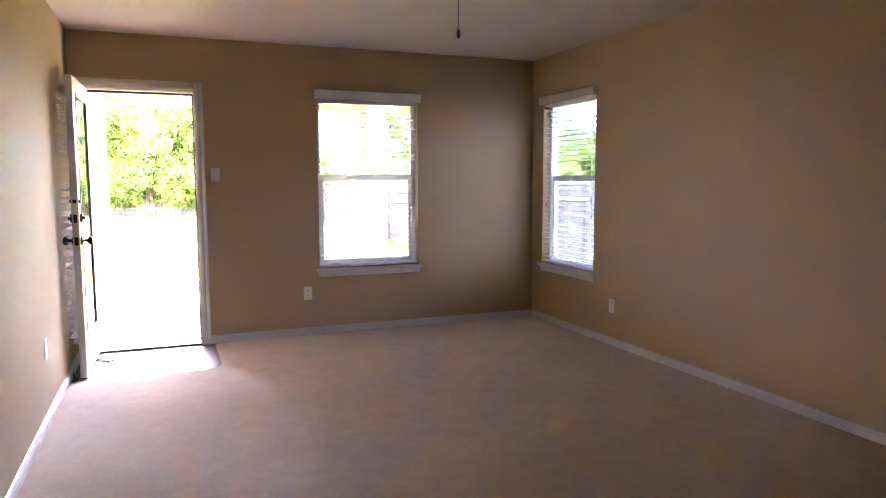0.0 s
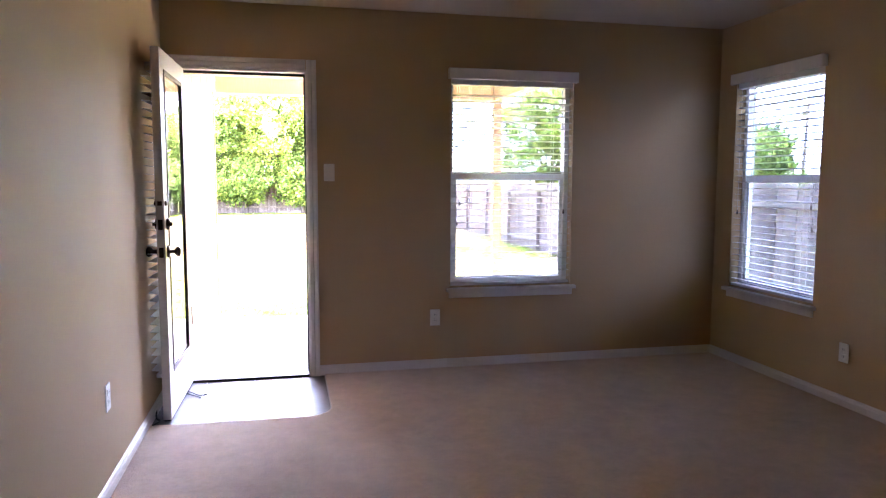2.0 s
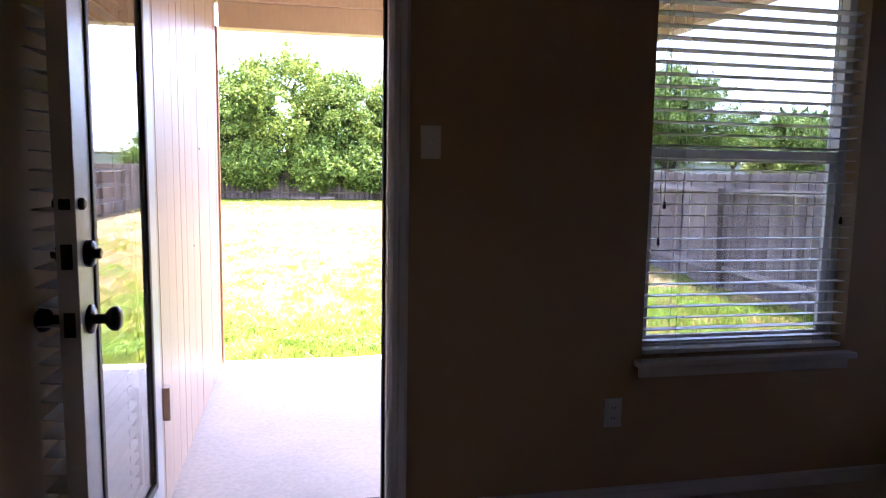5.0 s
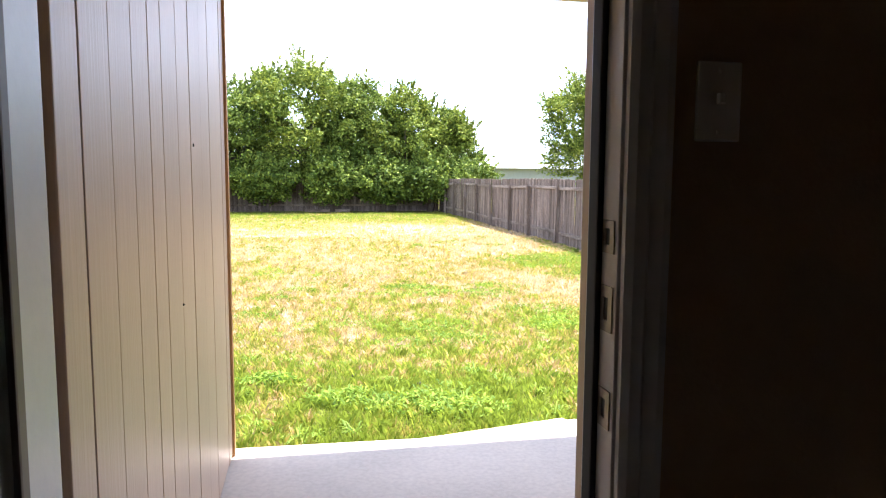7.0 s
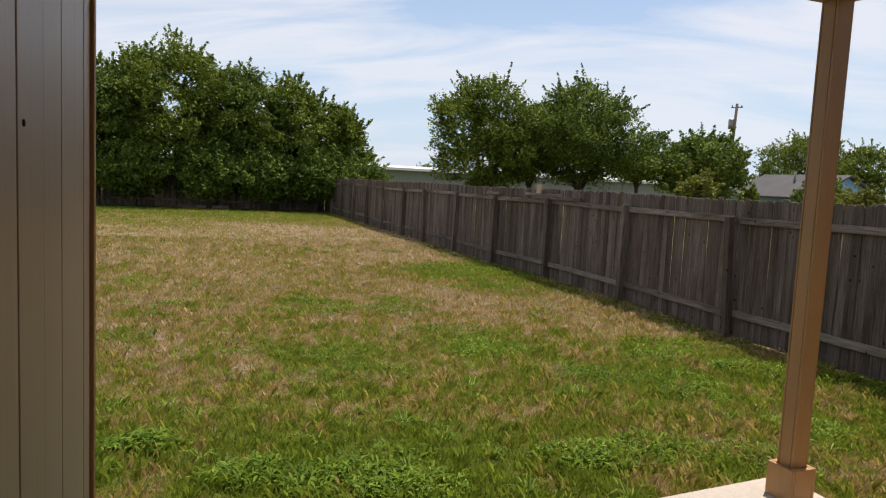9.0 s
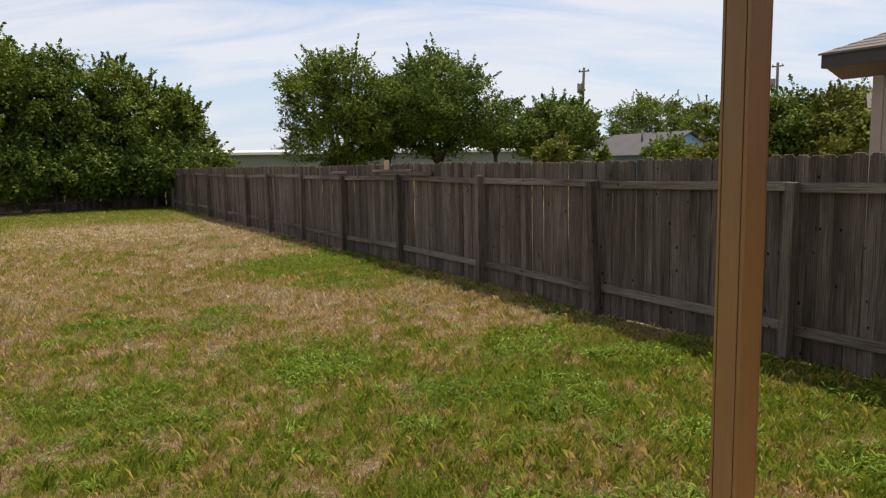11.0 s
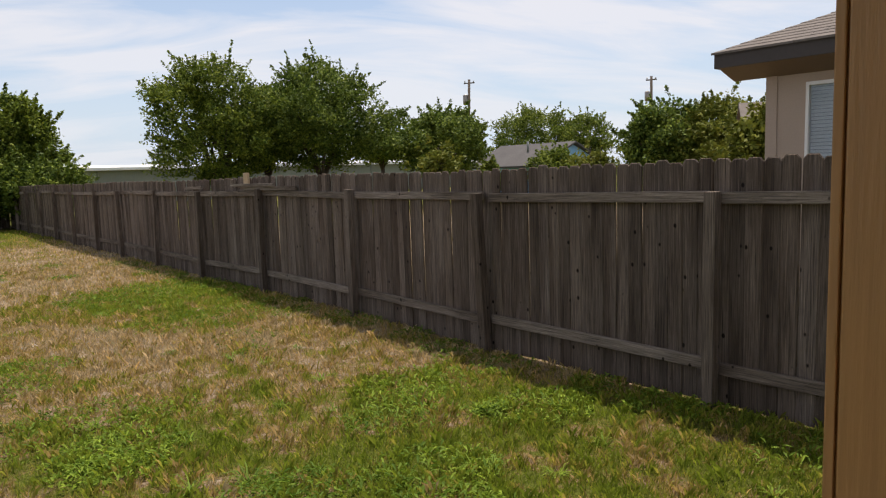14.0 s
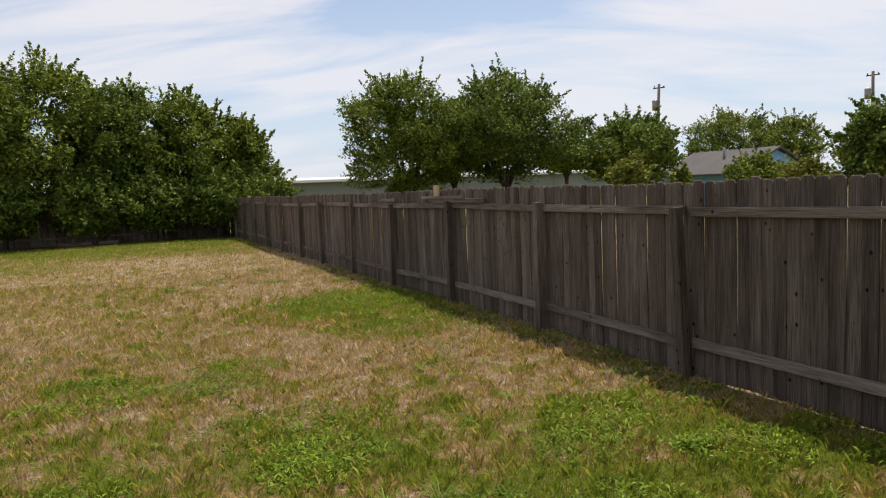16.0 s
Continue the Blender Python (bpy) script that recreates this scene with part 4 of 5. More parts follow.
def weeds(name, spots, seed, label):
    rng = np.random.default_rng(seed)
    vs, ts = [], []
    for sx, sy, rad, cnt, size in spots:
        cnt = int(cnt * 1.2)
        r = rad * 0.95 * np.sqrt(rng.random(cnt)); a = rng.random(cnt) * 2 * np.pi
        x, yy = sx + r * np.cos(a) * 1.3, sy + r * np.sin(a)
        keep = yy > 2.75
        x, yy = x[keep], yy[keep]
        c = len(x)
        z = gz(x, yy) + rng.random(c) * (0.06 * (1 - r[keep] / (rad + 1e-6)) + 0.03)
        L = size * (1.0 + 1.1 * rng.random(c))
        d = rng.random(c) * 2 * np.pi
        up = rng.uniform(-0.05, 0.95, c)
        dx, dy = np.cos(d), np.sin(d)
        q = np.empty((c, 4, 3))
        q[:, 0] = np.stack([x, yy, z], 1)
        q[:, 1] = np.stack([x + dx * L * 0.5 - dy * L * 0.17, yy + dy * L * 0.5 + dx * L * 0.17, z + up * L * 0.6 + 0.004], 1)
        q[:, 2] = np.stack([x + dx * L, yy + dy * L, z + up * L * 0.75], 1)
        q[:, 3] = np.stack([x + dx * L * 0.5 + dy * L * 0.17, yy + dy * L * 0.5 - dx * L * 0.17, z + up * L * 0.6 + 0.004], 1)
        vs.append(q.reshape(-1, 3))
        o = sum(len(t) for t in vs[:-1])
        b = o + np.arange(c)[:, None] * 4
        ts.append(np.concatenate([b + [[0, 1, 2]], b + [[0, 2, 3]]], 1).reshape(-1, 3))
    stuff_mesh(name, np.concatenate(vs), np.concatenate(ts), WEED, label, "weeds")


random.seed(5)
spots = [(0.7, 3.85, 0.24, 520, 0.03), (1.15, 3.6, 0.3, 700, 0.03), (1.5, 3.42, 0.22, 320, 0.03), (0.13, 4.55, 0.2, 300, 0.04), (2.65, 3.58, 0.26, 520, 0.03), (3.4, 6.8, 0.3, 420, 0.03), (5.2, 6.25, 0.4, 380, 0.03), (3.1, 9.35, 0.45, 600, 0.03), (2.06, 9.3, 0.3, 260, 0.03), (5.5, 13.6, 0.9, 1100, 0.03), (3.1, 3.6, 0.35, 600, 0.028), (3.7, 3.3, 0.3, 400, 0.028), (4.4, 4.8, 0.3, 380, 0.028), (4.9, 4.0, 0.35, 450, 0.028), (5.4, 3.2, 0.4, 600, 0.028), (3.9, 5.6, 0.35, 400, 0.028), (2.0, 6.3, 0.4, 350, 0.028), (3.4, 7.8, 0.6, 600, 0.028), (6.2, 13.6, 1.4, 2200, 0.03), (5.6, 11.0, 0.8, 900, 0.028), (5.8, 6.8, 0.5, 500, 0.028), (2.06, 10.0, 0.4, 420, 0.028), (3.4, 10.0, 0.42, 450, 0.028), (1.9, 7.1, 0.4, 420, 0.028), (3.5, 7.1, 0.36, 420, 0.028), (6.1, 5.7, 0.4, 420, 0.028), (4.7, 5.3, 0.4, 420, 0.028)]
spots += [(6.75 + random.uniform(-0.2, 0.2), 2.8 + k * 0.62 + random.uniform(-0.2, 0.2), 0.2 + 0.12 * random.random(), 160, 0.03) for k in range(26)]
spots += [(random.uniform(-6, 5.8), random.uniform(3.2, 20), random.uniform(0.12, 0.4), random.randint(60, 220), 0.028) for k in range(60)]
weeds("lawn_weeds", spots, 21, "bright green broad-leaved weeds in clumps on the lawn")

random.seed(9)
LITTER = ((0.788, 4.65, 0.022, RUBBER, "small dark clod lying in the grass"), (1.26, 4.24, 0.024, RUBBER, "small dark clod lying in the grass"), (3.6, 10.98, 0.035, VINYL, "small white scrap lying on the dry lawn"), (3.72, 11.05, 0.025, VINYL, "small white scrap lying on the dry lawn"))
for lx, ly, r, mat, lab in LITTER:
    bm = bmesh.new()
    bmesh.ops.create_icosphere(bm, subdivisions=2, radius=r)
    for v in bm.verts:
        v.co *= 1 + random.uniform(-0.22, 0.22)
        v.co.z *= 0.6
    bmesh.ops.translate(bm, verts=bm.verts, vec=(lx, ly, ground_z(lx, ly) + r * 0.45 + 0.012))
    solid("clod", bm, mat, lab, "debris")

# ---- fence ----
F3, SPC = 7.279, 2.524
OFF = {2: 0.07, 3: -0.06, 4: -0.15, 5: -0.08, 6: -0.02, 7: 0.02, 8: 0.11, 9: -0.07, 10: 0.08, 11: 0.16}
YEND = F3 + 11.96 * SPC
SKEW = math.tan(radians(1.0))


def fence_x(y):
    return 7.055 + (y - F3) * SKEW

PW, PH, PT, EAR = 0.1245, 1.80, 0.016, 0.030
out = [(-PW / 2, 0), (PW / 2, 0), (PW / 2, PH - EAR), (PW / 2 - EAR * 0.85, PH), (-PW / 2 + EAR * 0.85, PH), (-PW / 2, PH - EAR)]


def picket_mesh(axis):
    """A dog-eared board with eased edges."""
    bm = prism(bm_new(), out, axis, -PT / 2, PT / 2)
    w = "xyz".index(axis)
    rim = [e for e in bm.edges if abs(e.verts[0].co[w] - e.verts[1].co[w]) < 1e-6 and e.verts[0].co[w] < 0 and max(v.co.z for v in e.verts) > 0.1]
    bmesh.ops.bevel(bm, geom=rim, offset=0.006, segments=1, affect="EDGES")
    return mesh_of("picket", bm, PICKET)


picket_x, picket_y = picket_mesh("x"), picket_mesh("y")
post_me = mesh_of("fence_post", box(bm_new(), -0.045, 0.045, -0.045, 0.045, -0.25, 1.60, 0.006), FENCEPOST)
fence = thing("fence_east", (6.8, 6.0, -0.5), "weathered grey-brown cedar privacy fence with dog-eared pickets", "fence", kind="structure")
rng = random.Random(3)
posts = {i: F3 + (i - 3) * SPC + OFF.get(i, 0) for i in range(-2, 15)}
posts[15] = YEND - 0.05
yy = posts[-2]
while yy < YEND - 0.05:
    FX = fence_x(yy)
    g = ground_z(FX, yy)
    piece("picket", picket_x, fence, (FX + 0.035 + rng.choice((-0.006, -0.002, 0.003, 0.007)), yy, g + (0.012 if yy < 6.8 else -0.005) + rng.uniform(0, 0.014)), (rng.gauss(0, 0.0016), rng.gauss(0, 0.005), rng.gauss(0, 0.02)), (1, rng.uniform(0.985, 1.0), rng.uniform(0.994, 1.006)))
    yy += 0.1222 + rng.uniform(-0.002, 0.002)
for i, py in posts.items():
    FX = fence_x(py)
    g = ground_z(FX, py)
    piece("fence_post", post_me, fence, (FX - 0.065, py, g), (rng.gauss(0, 0.014) - (0.03 if i == 3 else 0), rng.gauss(0, 0.012), rng.gauss(0, 0.03)), (1, 1, rng.uniform(0.985, 1.01)))
keys = sorted(posts)
for i, j in zip(keys, keys[1:]):
    a, b = posts[i] + 0.047, posts[j] - 0.047
    for top in (0, 1):
        bm = bm_new()
        g0, g1 = ground_z(fence_x(a), a), ground_z(fence_x(b), b)
        e0, e1 = rng.uniform(-0.02, 0.02), rng.uniform(-0.02, 0.02)
        z0, z1 = (1.50, 1.585) if top else (0.27, 0.36)
        x0, x1, w0, w1 = fence_x(a) - 0.022, fence_x(a) + 0.018, fence_x(b) - 0.022, fence_x(b) + 0.018
        vs = [bm.verts.new(p) for p in ((x0, a, g0 + z0 + e0), (x1, a, g0 + z0 + e0), (x1, a, g0 + z1 + e0), (x0, a, g0 + z1 + e0), (w0, b, g1 + z0 + e1), (w1, b, g1 + z0 + e1), (w1, b, g1 + z1 + e1), (w0, b, g1 + z1 + e1))]
        for q in ((3, 2, 1, 0), (4, 5, 6, 7), (0, 1, 5, 4), (1, 2, 6, 5), (2, 3, 7, 6), (3, 0, 4, 7)):
            bm.faces.new([vs[k] for k in q])
        bmesh.ops.bevel(bm, geom=list(bm.edges), offset=0.005, segments=1, affect="EDGES")
        part("fence_rail", bm, RAIL, fence)
# loose boards nailed over the top of one bay
FX = fence_x(posts[5])
zt = ground_z(FX, posts[5]) + 1.6
part("patch_board", box(bm_new(), FX - 0.062, FX - 0.024, posts[5] - 1.15, posts[5] + 0.55, zt - 0.005, zt + 0.055, 0.004), RAIL, fence, "grey board nailed along the top")
part("patch_board", box(bm_new(), FX - 0.10, FX - 0.064, posts[5] - 0.55, posts[5] + 0.95, zt + 0.056, zt + 0.098, 0.004), RAIL, fence, "grey board nailed along the top")
part("wood_block", box(bm_new(), FX - 0.02, FX + 0.018, posts[5] + 0.45, posts[5] + 0.60, zt + 0.0, zt + 0.27, 0.003), FRESHWOOD, fence, "pale fresh wood block")
part("patch_board", box(bm_new(), FX - 0.062, FX - 0.024, posts[6] - 0.3, posts[6] + 0.45, zt + 0.01, zt + 0.06, 0.004), RAIL, fence, "grey board nailed along the top")

FX = fence_x(YEND)
fence_b = thing("fence_north", (0, YEND, -0.7), "dark shaded wooden back fence under the trees", "fence", kind="structure")
xx = FX - 0.09
while xx > -13:
    g = ground_z(xx, YEND)
    piece("picket", picket_y, fence_b, (xx, YEND + 0.03, g - 0.02 + rng.uniform(0, 0.05)), (rng.gauss(0, 0.008), rng.gauss(0, 0.006), 0))
    xx -= 0.124
for k in range(8):
    px = FX - 0.3 - k * SPC
    piece("fence_post", post_me, fence_b, (px, YEND - 0.065, ground_z(px, YEND)))
    for z in (0.30, 1.53):
        part("fence_rail", box(bm_new(), px - SPC + 0.05, px - 0.05, YEND - 0.02, YEND + 0.018, ground_z(px, YEND) + z, ground_z(px, YEND) + z + 0.085, 0.005), RAIL_X, fence_b)
solid("landscape_timber", box(bm_new(), 0.2, 2.6, YEND - 0.55, YEND - 0.42, -0.56, -0.42, 0.015), RAIL_X, "grey landscape timber lying at the back fence", "timber")


# ---- trees ----
def tree(name, x, yv, top, rad, low, seed, leaf, label, leaves=15000, flat=1.0, leaf_size=0.145):
    rng = np.random.default_rng(seed)
    g = ground_z(x, min(yv, 40)) - 0.1
    t = thing(name, (x, yv, g), label, "tree", "yard trees")
    hgt = top - g
    mid = (top + low) / 2
    bm = bm_new()
    tr = 0.10 + hgt * 0.014
    p = Vector((x, yv, g))
    fork = g + max(0.6, (low - g) * 0.8 + 0.3)
    tube(bm, p, (x + rng.uniform(-.1, .1), yv, fork), tr, tr * 0.8, 9)
    nl = 7
    for k in range(nl):
        a = 2 * math.pi * k / nl + rng.uniform(-0.3, 0.3)
        s = Vector((x, yv, fork - 0.05 * k))
        r1 = rad * rng.uniform(0.3, 0.5)
        m1 = s + Vector((math.cos(a) * r1 * 0.6, math.sin(a) * r1 * 0.6, (mid - fork) * 0.7))
        m2 = m1 + Vector((math.cos(a) * r1, math.sin(a) * r1, (top - mid) * rng.uniform(0.2, 0.6)))
        tube(bm, s, m1, tr * 0.5, tr * 0.32, 6)
        tube(bm, m1, m2, tr * 0.32, tr * 0.08, 5)
        for _ in range(3):
            b2 = rng.uniform(0, 6.28)
            tube(bm, m1, m1 + Vector((math.cos(b2) * rad * 0.45, math.sin(b2) * rad * 0.45, rng.uniform(-0.2, 0.8))), tr * 0.2, tr * 0.05, 5)
    part("trunk", bm, BARK, t)
    # crown: flattened leaf sprays on a lumpy shell, a looser fill inside, and shoots that break the outline
    hz = (top - low) / 2
    nc = int(110 + rad * 42)
    u = rng.normal(size=(nc, 3)); u /= np.linalg.norm(u, axis=1)[:, None]
    lump = 1 + 0.17 * np.sin(u[:, 0] * 4 + seed) * np.cos(u[:, 1] * 3.3 + seed * 2) + 0.13 * np.sin(u[:, 2] * 6 + u[:, 0] * 5 + seed)
    depth = np.where(rng.random(nc) < 0.72, rng.uniform(0.80, 1.0, nc), rng.uniform(0.25, 0.8, nc))
    narrow = 1 - 0.22 * np.clip(u[:, 2], 0, 1) ** 2
    cen = np.stack([x + u[:, 0] * rad * 0.88 * lump * depth * narrow, yv + u[:, 1] * rad * 0.88 * lump * depth * narrow, mid + u[:, 2] * hz * 0.88 * (0.92 + 0.08 * lump) * depth], 1)
    cr = rng.uniform(0.42, 0.95, nc) * (rad / 3.5) ** 0.5
    leaves = int(leaves * 2.6)
    which = rng.integers(0, nc, leaves)
    o = rng.normal(size=(leaves, 3)); o /= np.linalg.norm(o, axis=1)[:, None]
    o *= (rng.random(leaves) ** 0.5)[:, None] * np.array([1.1, 1.1, 0.62])
    # the rim of a spray droops a little
    o[:, 2] -= 0.22 * (o[:, 0] ** 2 + o[:, 1] ** 2)
    c = cen[which] + o * cr[which][:, None]
    nsp = int(95 * rad)
    src = cen[rng.integers(0, nc, nsp)] + rng.normal(0, 0.25, (nsp, 3))
    dirs = src - np.array([x, yv, mid]); dirs /= np.linalg.norm(dirs, axis=1)[:, None] + 1e-6
    dirs += rng.normal(0, 0.35, (nsp, 3))
    dirs[:, 2] = np.abs(dirs[:, 2]) * 0.8 + 0.35
    dirs /= np.linalg.norm(dirs, axis=1)[:, None]
    slen = rng.uniform(0.4, 0.95, nsp) * (rad / 3.5) ** 0.5
    m_sp = int(leaves * 0.30)
    wsp = rng.integers(0, nsp, m_sp); tt = rng.random(m_sp)
    c[:m_sp] = src[wsp] + dirs[wsp] * (tt * slen[wsp])[:, None] + rng.normal(0, 0.065, (m_sp, 3)) * (1.2 - tt)[:, None]
    c[:, 2] = np.maximum(c[:, 2], g + 0.15)
    n = rng.normal(size=(leaves, 3)); n[:, 2] += 1.1; n /= np.linalg.norm(n, axis=1)[:, None]
    e1 = np.cross(n, rng.normal(size=(leaves, 3))); e1 /= np.linalg.norm(e1, axis=1)[:, None]
    e2 = np.cross(n, e1)
    L = (leaf_size * rng.uniform(0.7, 1.5, leaves))[:, None]
    q = np.stack([c - e1 * L * 0.5, c + e2 * L * 0.3, c + e1 * L * 0.5, c - e2 * L * 0.3], 1).reshape(-1, 3) - np.array([x, yv, g])
    b = np.arange(leaves)[:, None] * 4
    tri = np.concatenate([b + [[0, 1, 2]], b + [[0, 2, 3]]], 1).reshape(-1, 3)
    ob = stuff_mesh("crown", q, tri, leaf, "", "")
    for key in ("kind", "label", "category"):
        if key in ob:
            del ob[key]
    ob["kind"] = "stuff"
    ob.parent = t
    return t


def polar(az, dist):
    """A place at a bearing (degrees to the right of straight out of the door) and distance from the patio."""
    return 1.2 + dist * math.sin(radians(az + 1.75)), 1.0 + dist * math.cos(radians(az + 1.75))


BUSHY = "dense leafy green tree behind the back fence"
for az, dist, top, rad, seed, leaf, n in ((-17, 39, 7.6, 4.0, 31, LEAF, 14000), (-9.5, 38, 7.2, 3.6, 32, LEAF_DARK, 16000), (-4.0, 38, 8.3, 3.7, 33, LEAF, 20000), (1.0, 38.5, 7.6, 3.0, 34, LEAF_DARK, 16000), (5.3, 38, 6.6, 2.7, 35, LEAF, 15000), (9.0, 38, 5.6, 1.95, 36, LEAF, 12000)):
    x, yv = polar(az, dist)
    tree("tree", x, yv, top, rad, -0.2, seed, leaf, BUSHY, n)
# low brush that fills the foot of the back row
for k, az in enumerate((-13, -6.5, -1, 3.4, 7.4, 10.4)):
    x, yv = polar(az, 35.9)
    tree("shrub", x, yv, 2.9 - 0.1 * k, 1.9, -0.1, 60 + k, LEAF_DARK, "dark green shrub at the foot of the back trees", 6500)
for az, dist, top, rad, low, seed, leaf, n, lab in (
        (21.8, 43, 8.4, 4.1, 0.5, 41, LEAF, 22000, "tall round leafy tree beyond the side fence"),
        (29.4, 43, 8.1, 4.4, 1.15, 42, LEAF_DARK, 24000, "broad leafy tree beyond the side fence"),
        (25.3, 44, 6.6, 2.8, 1.5, 43, LEAF_DARK, 10000, "leafy tree between two larger trees"),
        (38.7, 40, 4.85, 2.7, 0.9, 44, LEAF_DARK, 16000, "low round dark green tree beyond the side fence"),
        (46.0, 60, 6.5, 3.6, 0.5, 45, LEAF, 14000, "leafy tree behind the blue house"),
        (50.0, 62, 6.0, 2.4, 0.5, 46, LEAF, 9000, "thin leafy tree behind the blue house"),
        (55.7, 36, 4.35, 2.3, 0.0, 47, LEAF_DARK, 14000, "dark green tree beside the blue house"),
        (59.5, 36, 4.4, 2.8, 0.0, 48, LEAF_YELLOW, 15000, "olive green tree behind the neighbouring house"),
        (62.5, 24, 2.9, 1.7, -0.2, 49, LEAF_YELLOW, 9000, "olive green tree behind the neighbouring house"),
        (17.0, 75, 3.2, 2.0, 0.0, 50, LEAF, 3500, "distant tree over the warehouse roof"),
        (34.0, 52, 4.3, 2.0, 2.0, 51, LEAF, 7000, "leafy tree beyond the side fence"),
        (47.5, 46, 2.6, 1.6, -0.3, 52, LEAF, 5000, "light green shrub before the blue house"),
        (42.5, 42, 1.9, 0.6, -0.3, 53, LEAF, 3000, "light green shrub before the blue house")):
    x, yv = polar(az, dist)
    tree("tree", x, yv, top, rad, low, seed, leaf, lab, n)
x, yv = polar(38.3, 22)
tree("shrub", x, yv, 1.95, 0.42, 1.0, 54, LEAF_YELLOW, "yellow-green sapling rising over the fence", 700, leaf_size=0.11)
x, yv = polar(50.2, 24)
tree("shrub", x, yv, 1.75, 0.6, 0.9, 55, LEAF_YELLOW, "yellow-green sapling rising over the fence", 900, leaf_size=0.11)

# ---- beyond the fences ----
ware = thing("warehouse", (36, 66, -1), "long low metal warehouse with a white roof", "building")
part("wall", box(bm_new(), 16, 82, 64, 70, -1.2, 2.25), METALWALL, ware)
part("roof", prism(bm_new(), [(63.4, 2.25), (63.4, 2.47), (67, 2.75), (70.6, 2.47), (70.6, 2.25)], "x", 15.6, 82.4), METALROOF, ware, "white sheet metal roof")
for k in range(12):
    part("gutter_pipe", box(bm_new(), 18 + k * 5.4, 18.14 + k * 5.4, 63.9, 63.998, -1.2, 2.24), METALWALL, ware)


def gable_house(name, x, yv, rot, lx, ly, eave, ridge, wall, roof, label):
    t = thing(name, (x, yv, -1.0), label, "house")
    t.rotation_euler = (0, 0, radians(rot))
    def put(nm, bm, mat, lab=""):
        o = new(nm, mesh_of(nm, bm, mat)); o.parent = t
        return tagged(o, lab)
    e, r = eave + 1.0, ridge + 1.0
    put("wall", prism(bm_new(), [(-ly / 2, -0.2), (ly / 2, -0.2), (ly / 2, e), (0, r - 0.06), (-ly / 2, e)], "x", -lx / 2, lx / 2), wall)
    for s in (-1, 1):
        put("roof", prism(bm_new(), [(0, r), (0, r + 0.12), (s * (ly / 2 + 0.4), e - 0.08), (s * (ly / 2 + 0.4), e - 0.2)], "x", -lx / 2 - 0.35, lx / 2 + 0.35), roof)
    put("vent_pipe", tube(bm_new(), (lx * 0.05, -ly * 0.2, r - 0.6), (lx * 0.05, -ly * 0.2, r + 0.25), 0.08, 0.08, 8), METALWALL)
    return t


x, yv = polar(46.2, 52)
gable_house("house", x, yv, -92, 6.6, 6.0, 1.55, 2.9, BLUEWALL, GREYROOF, "small light blue house with a grey shingle roof")
x, yv = polar(65.8, 30)
gable_house("house", x, yv, -60, 5.0, 5.0, 2.2, 3.3, STUCCO, SHINGLE, "tan house roof seen beyond the neighbouring house")


def utility_pole(az, dist, top, lean):
    x, yv = polar(az, dist)
    t = thing("utility_pole", (x, yv, -1), "dark wooden utility pole with a crossarm", "utility pole", "utility poles")
    part("pole", tube(bm_new(), (x - lean, yv, -1.2), (x, yv, top), 0.17, 0.12, 10), POLE, t)
    dx, dy = math.cos(radians(az)), -math.sin(radians(az))
    bm = bm_new(); tube(bm, (x - dx * 0.5, yv - dy * 0.5, top - 0.35), (x + dx * 0.5, yv + dy * 0.5, top - 0.3), 0.06, 0.06, 6)
    part("crossarm", bm, POLE, t)
    part("transformer", lathe(bm_new(), (x - dx * 0.38, yv - dy * 0.38, top - 2.3), (0, 0, 1), [(0, 0.2), (0.05, 0.24), (0.85, 0.24), (0.92, 0.15)], 12), STEEL, t, "grey transformer can")
    for s in (-0.4, 0.4):
        part("insulator", lathe(bm_new(), (x + dx * s, yv + dy * s, top - 0.3), (0, 0, 1), [(0, 0.04), (0.1, 0.06), (0.2, 0.03)], 8), STEEL, t)


utility_pole(41.1, 68, 9.7, 0.5)
utility_pole(55.0, 72, 9.6, 0.0)

# neighbouring house
NX, NY, NE = 11.8, 6.66, 0.50
EX, EY, EZ = NX - NE, NY + NE, 2.74
nb = thing("neighbour_house", (NX + 4, NY - 6, -0.6), "tan stucco neighbouring house with a hipped shingle roof", "house")
NW = (5.12, 6.15, 1.25, 2.25)
part("wall", holed(bm_new(), "x", NX, NX + 0.15, NY - 14, NY, -0.7, 2.55, [NW]), STUCCO, nb)
part("wall", box(bm_new(), NX + 0.152, NX + 9, NY - 0.15, NY, -0.7, 2.55), STUCCO, nb)
part("corner_trim", box(bm_new(), NX - 0.02, NX - 0.001, NY - 0.13, NY + 0.02, -0.7, 2.54, 0.004), STUCCO, nb)
part("soffit", prism(bm_new(), [(EX + 0.029, 2.55), (EX + 0.029, 2.60), (NX - 0.001, 2.60), (NX - 0.001, 2.39)], "y", NY - 14, EY - 0.03), SOFFIT, nb)
part("soffit", prism(bm_new(), [(EY - 0.03, 2.55), (EY - 0.03, 2.60), (NY + 0.001, 2.60), (NY + 0.001, 2.39)], "x", NX, NX + 9), SOFFIT, nb)
part("fascia", box(bm_new(), EX, EX + 0.028, NY - 14, EY, 2.53, EZ, 0.003), FASCIA, nb, "dark brown fascia board")
part("fascia", box(bm_new(), EX + 0.0285, NX + 9, EY - 0.028, EY, 2.53, EZ, 0.003), FASCIA, nb, "dark brown fascia board")
SL = 0.42
bm = bm_new()
S = 4.4
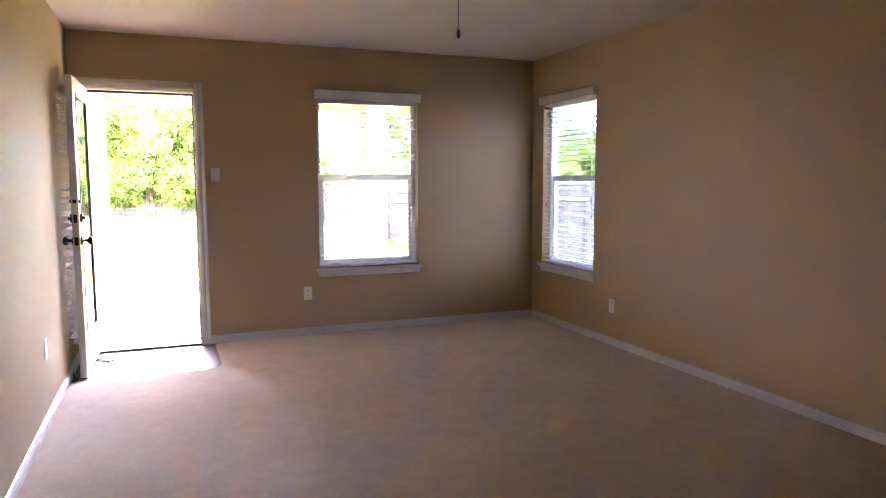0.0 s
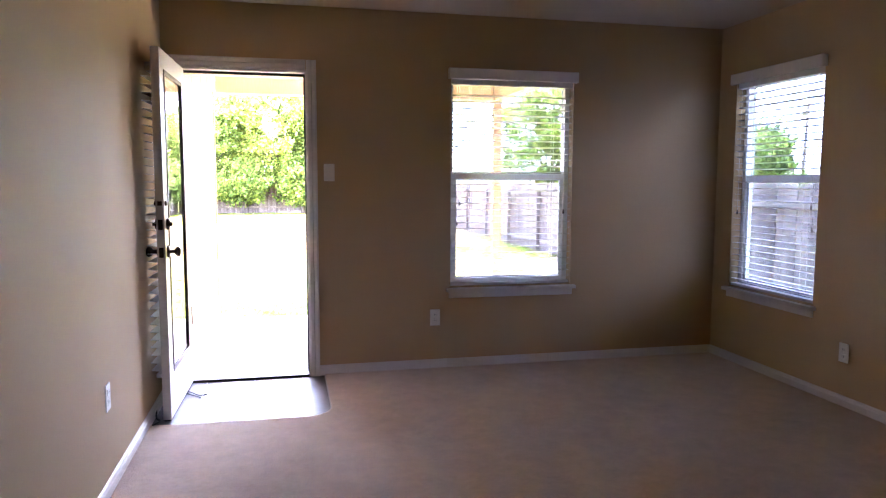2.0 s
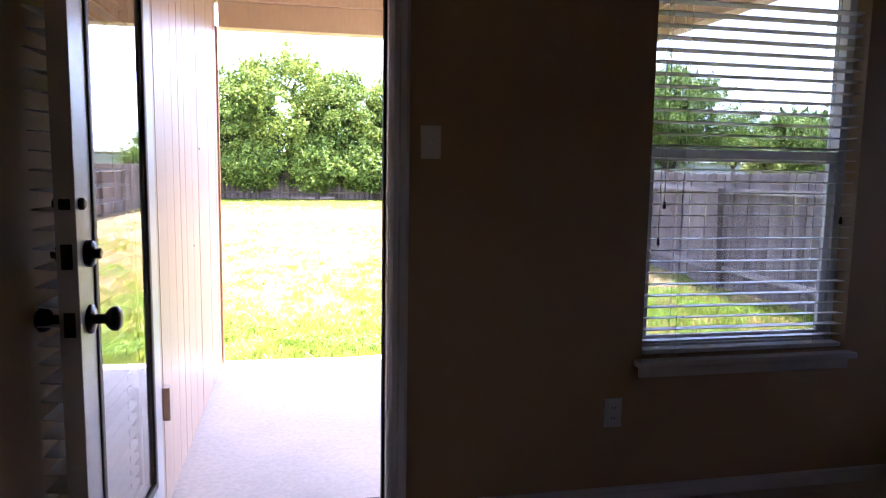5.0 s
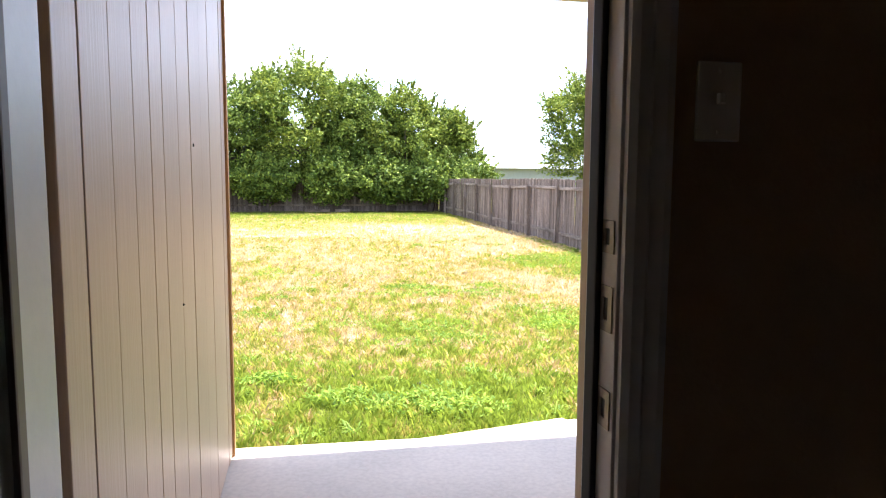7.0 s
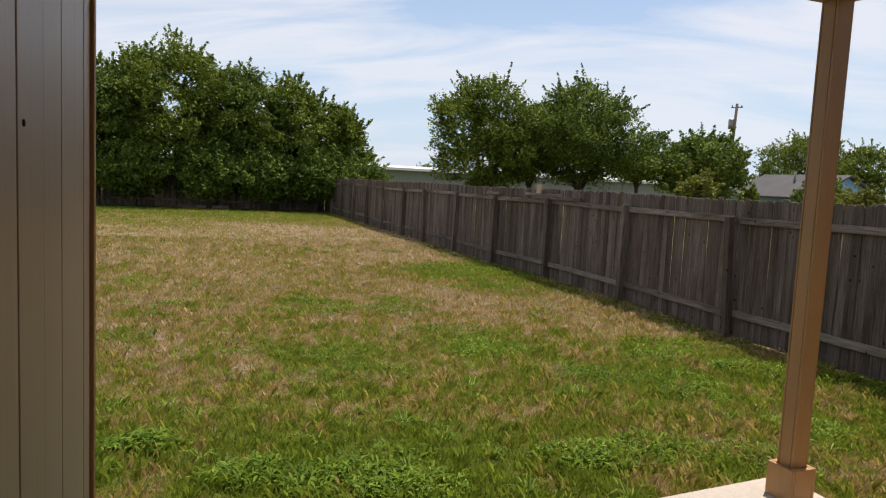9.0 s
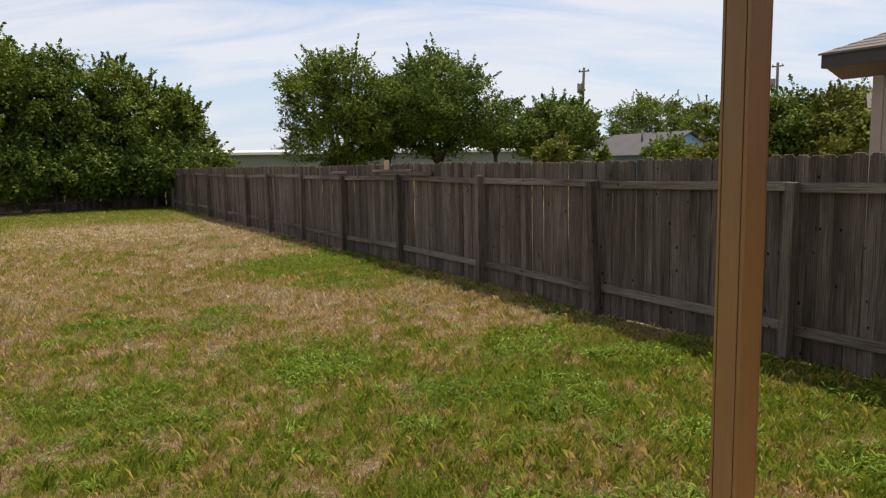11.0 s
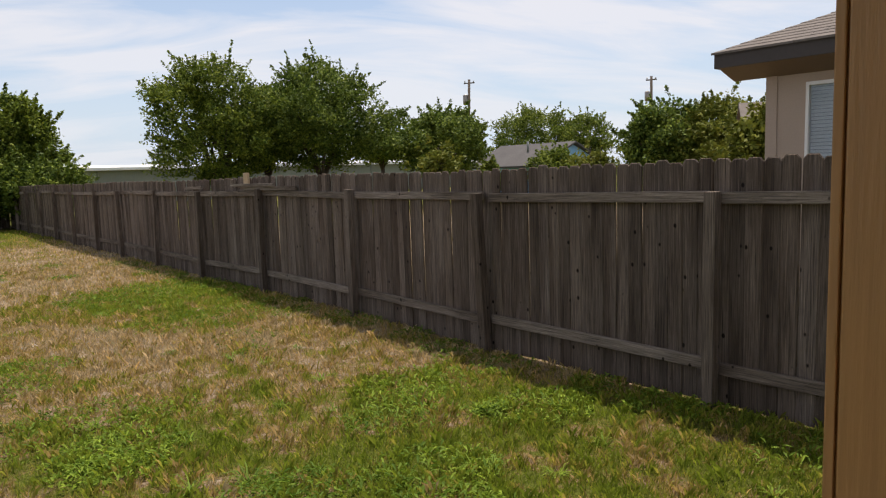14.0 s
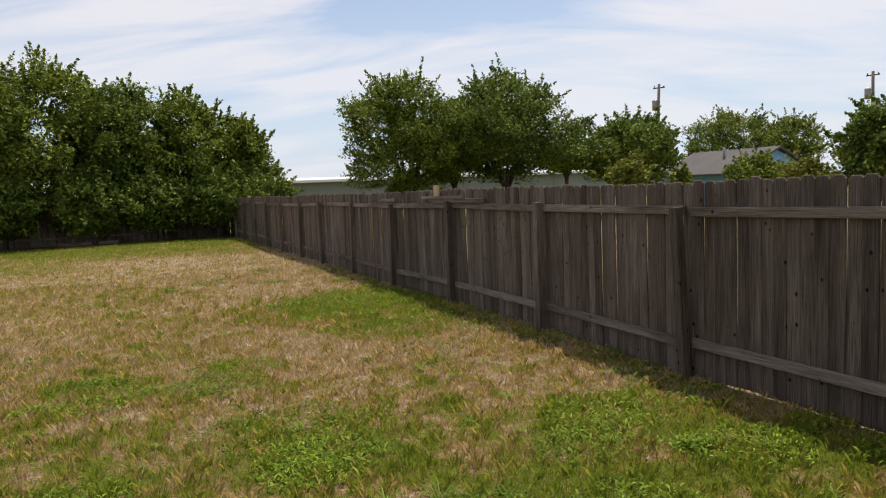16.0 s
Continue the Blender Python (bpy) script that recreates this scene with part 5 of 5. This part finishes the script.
pts = [(EX + 0.03, EY - 0.03, EZ), (EX + 0.03, NY - 14, EZ), (EX + S, NY - 14, EZ + S * SL), (EX + S, EY - S, EZ + S * SL), (NX + 9, EY - 0.03, EZ), (NX + 9, EY - S, EZ + S * SL)]
vs = [bm.verts.new((p[0], p[1], p[2] - 0.02)) for p in pts]
bm.faces.new((vs[1], vs[0], vs[3], vs[2])); bm.faces.new((vs[0], vs[4], vs[5], vs[3]))
part("roof", bm, SHINGLE, nb)
run = 0.135
for k in range(30):
    s0, s1 = k * run - 0.03, (k + 1) * run + 0.01
    seg = EY - s1
    while seg > NY - 7:
        ln = min(0.9, seg - (NY - 7) + 0.01) if seg - (NY - 7) > 0 else 0
        if ln <= 0.02:
            break
        bm = bm_new()
        a = [(EX + s0, seg - ln + 0.006), (EX + s0, seg - 0.001 if seg < EY - s1 else EY - s0), (EX + s1, seg - 0.001), (EX + s1, seg - ln + 0.006)]
        lo = [bm.verts.new((px, py, EZ + (px - EX) * SL - 0.018)) for px, py in a]
        hi = [bm.verts.new((px, py, EZ + (px - EX) * SL + (0.012 if n < 2 else 0.002))) for n, (px, py) in enumerate(a)]
        bm.faces.new(lo[::-1]); bm.faces.new(hi)
        for n in range(4):
            bm.faces.new((lo[n], lo[(n + 1) % 4], hi[(n + 1) % 4], hi[n]))
        part("shingle", bm, SHINGLE, nb)
        seg -= ln
nwin = new("window"); nwin.parent = nb
nwin.location = Vector((NX, (NW[0] + NW[1]) / 2, NW[2])) - nb.location
for a, b, c, d in ((NW[0] - 0.02, NW[0] + 0.02, NW[2] - 0.03, NW[3] + 0.025), (NW[1] - 0.02, NW[1] + 0.02, NW[2] - 0.03, NW[3] + 0.025), (NW[0] + 0.02, NW[1] - 0.02, NW[2] - 0.03, NW[2] + 0.02), (NW[0] + 0.02, NW[1] - 0.02, NW[3] - 0.02, NW[3] + 0.025)):
    part("window_frame", box(bm_new(), NX - 0.015, NX + 0.06, a, b, c, d, 0.004), VINYL, nwin, "white window frame")
part("pane", box(bm_new(), NX + 0.03, NX + 0.034, NW[0] + 0.02, NW[1] - 0.02, NW[2] + 0.02, NW[3] - 0.02), GLASS, nwin, "reflecting window glass").visible_shadow = False
# added dark backing sheet: paints the shaded gaps between the slats in front
part("gap_shade_sheet", box(bm_new(), NX + 0.10, NX + 0.14, NW[0] + 0.01, NW[1] - 0.01, NW[2], NW[3] + 0.05), GAPSHADE, nwin)
for k in range(21):
    part("slat", box(bm_new(), NX + 0.07, NX + 0.098, NW[0] + 0.01, NW[1] - 0.01, NW[2] + 0.02 + k * 0.047, NW[2] + 0.059 + k * 0.047, 0.002), PALEBLIND, nwin)
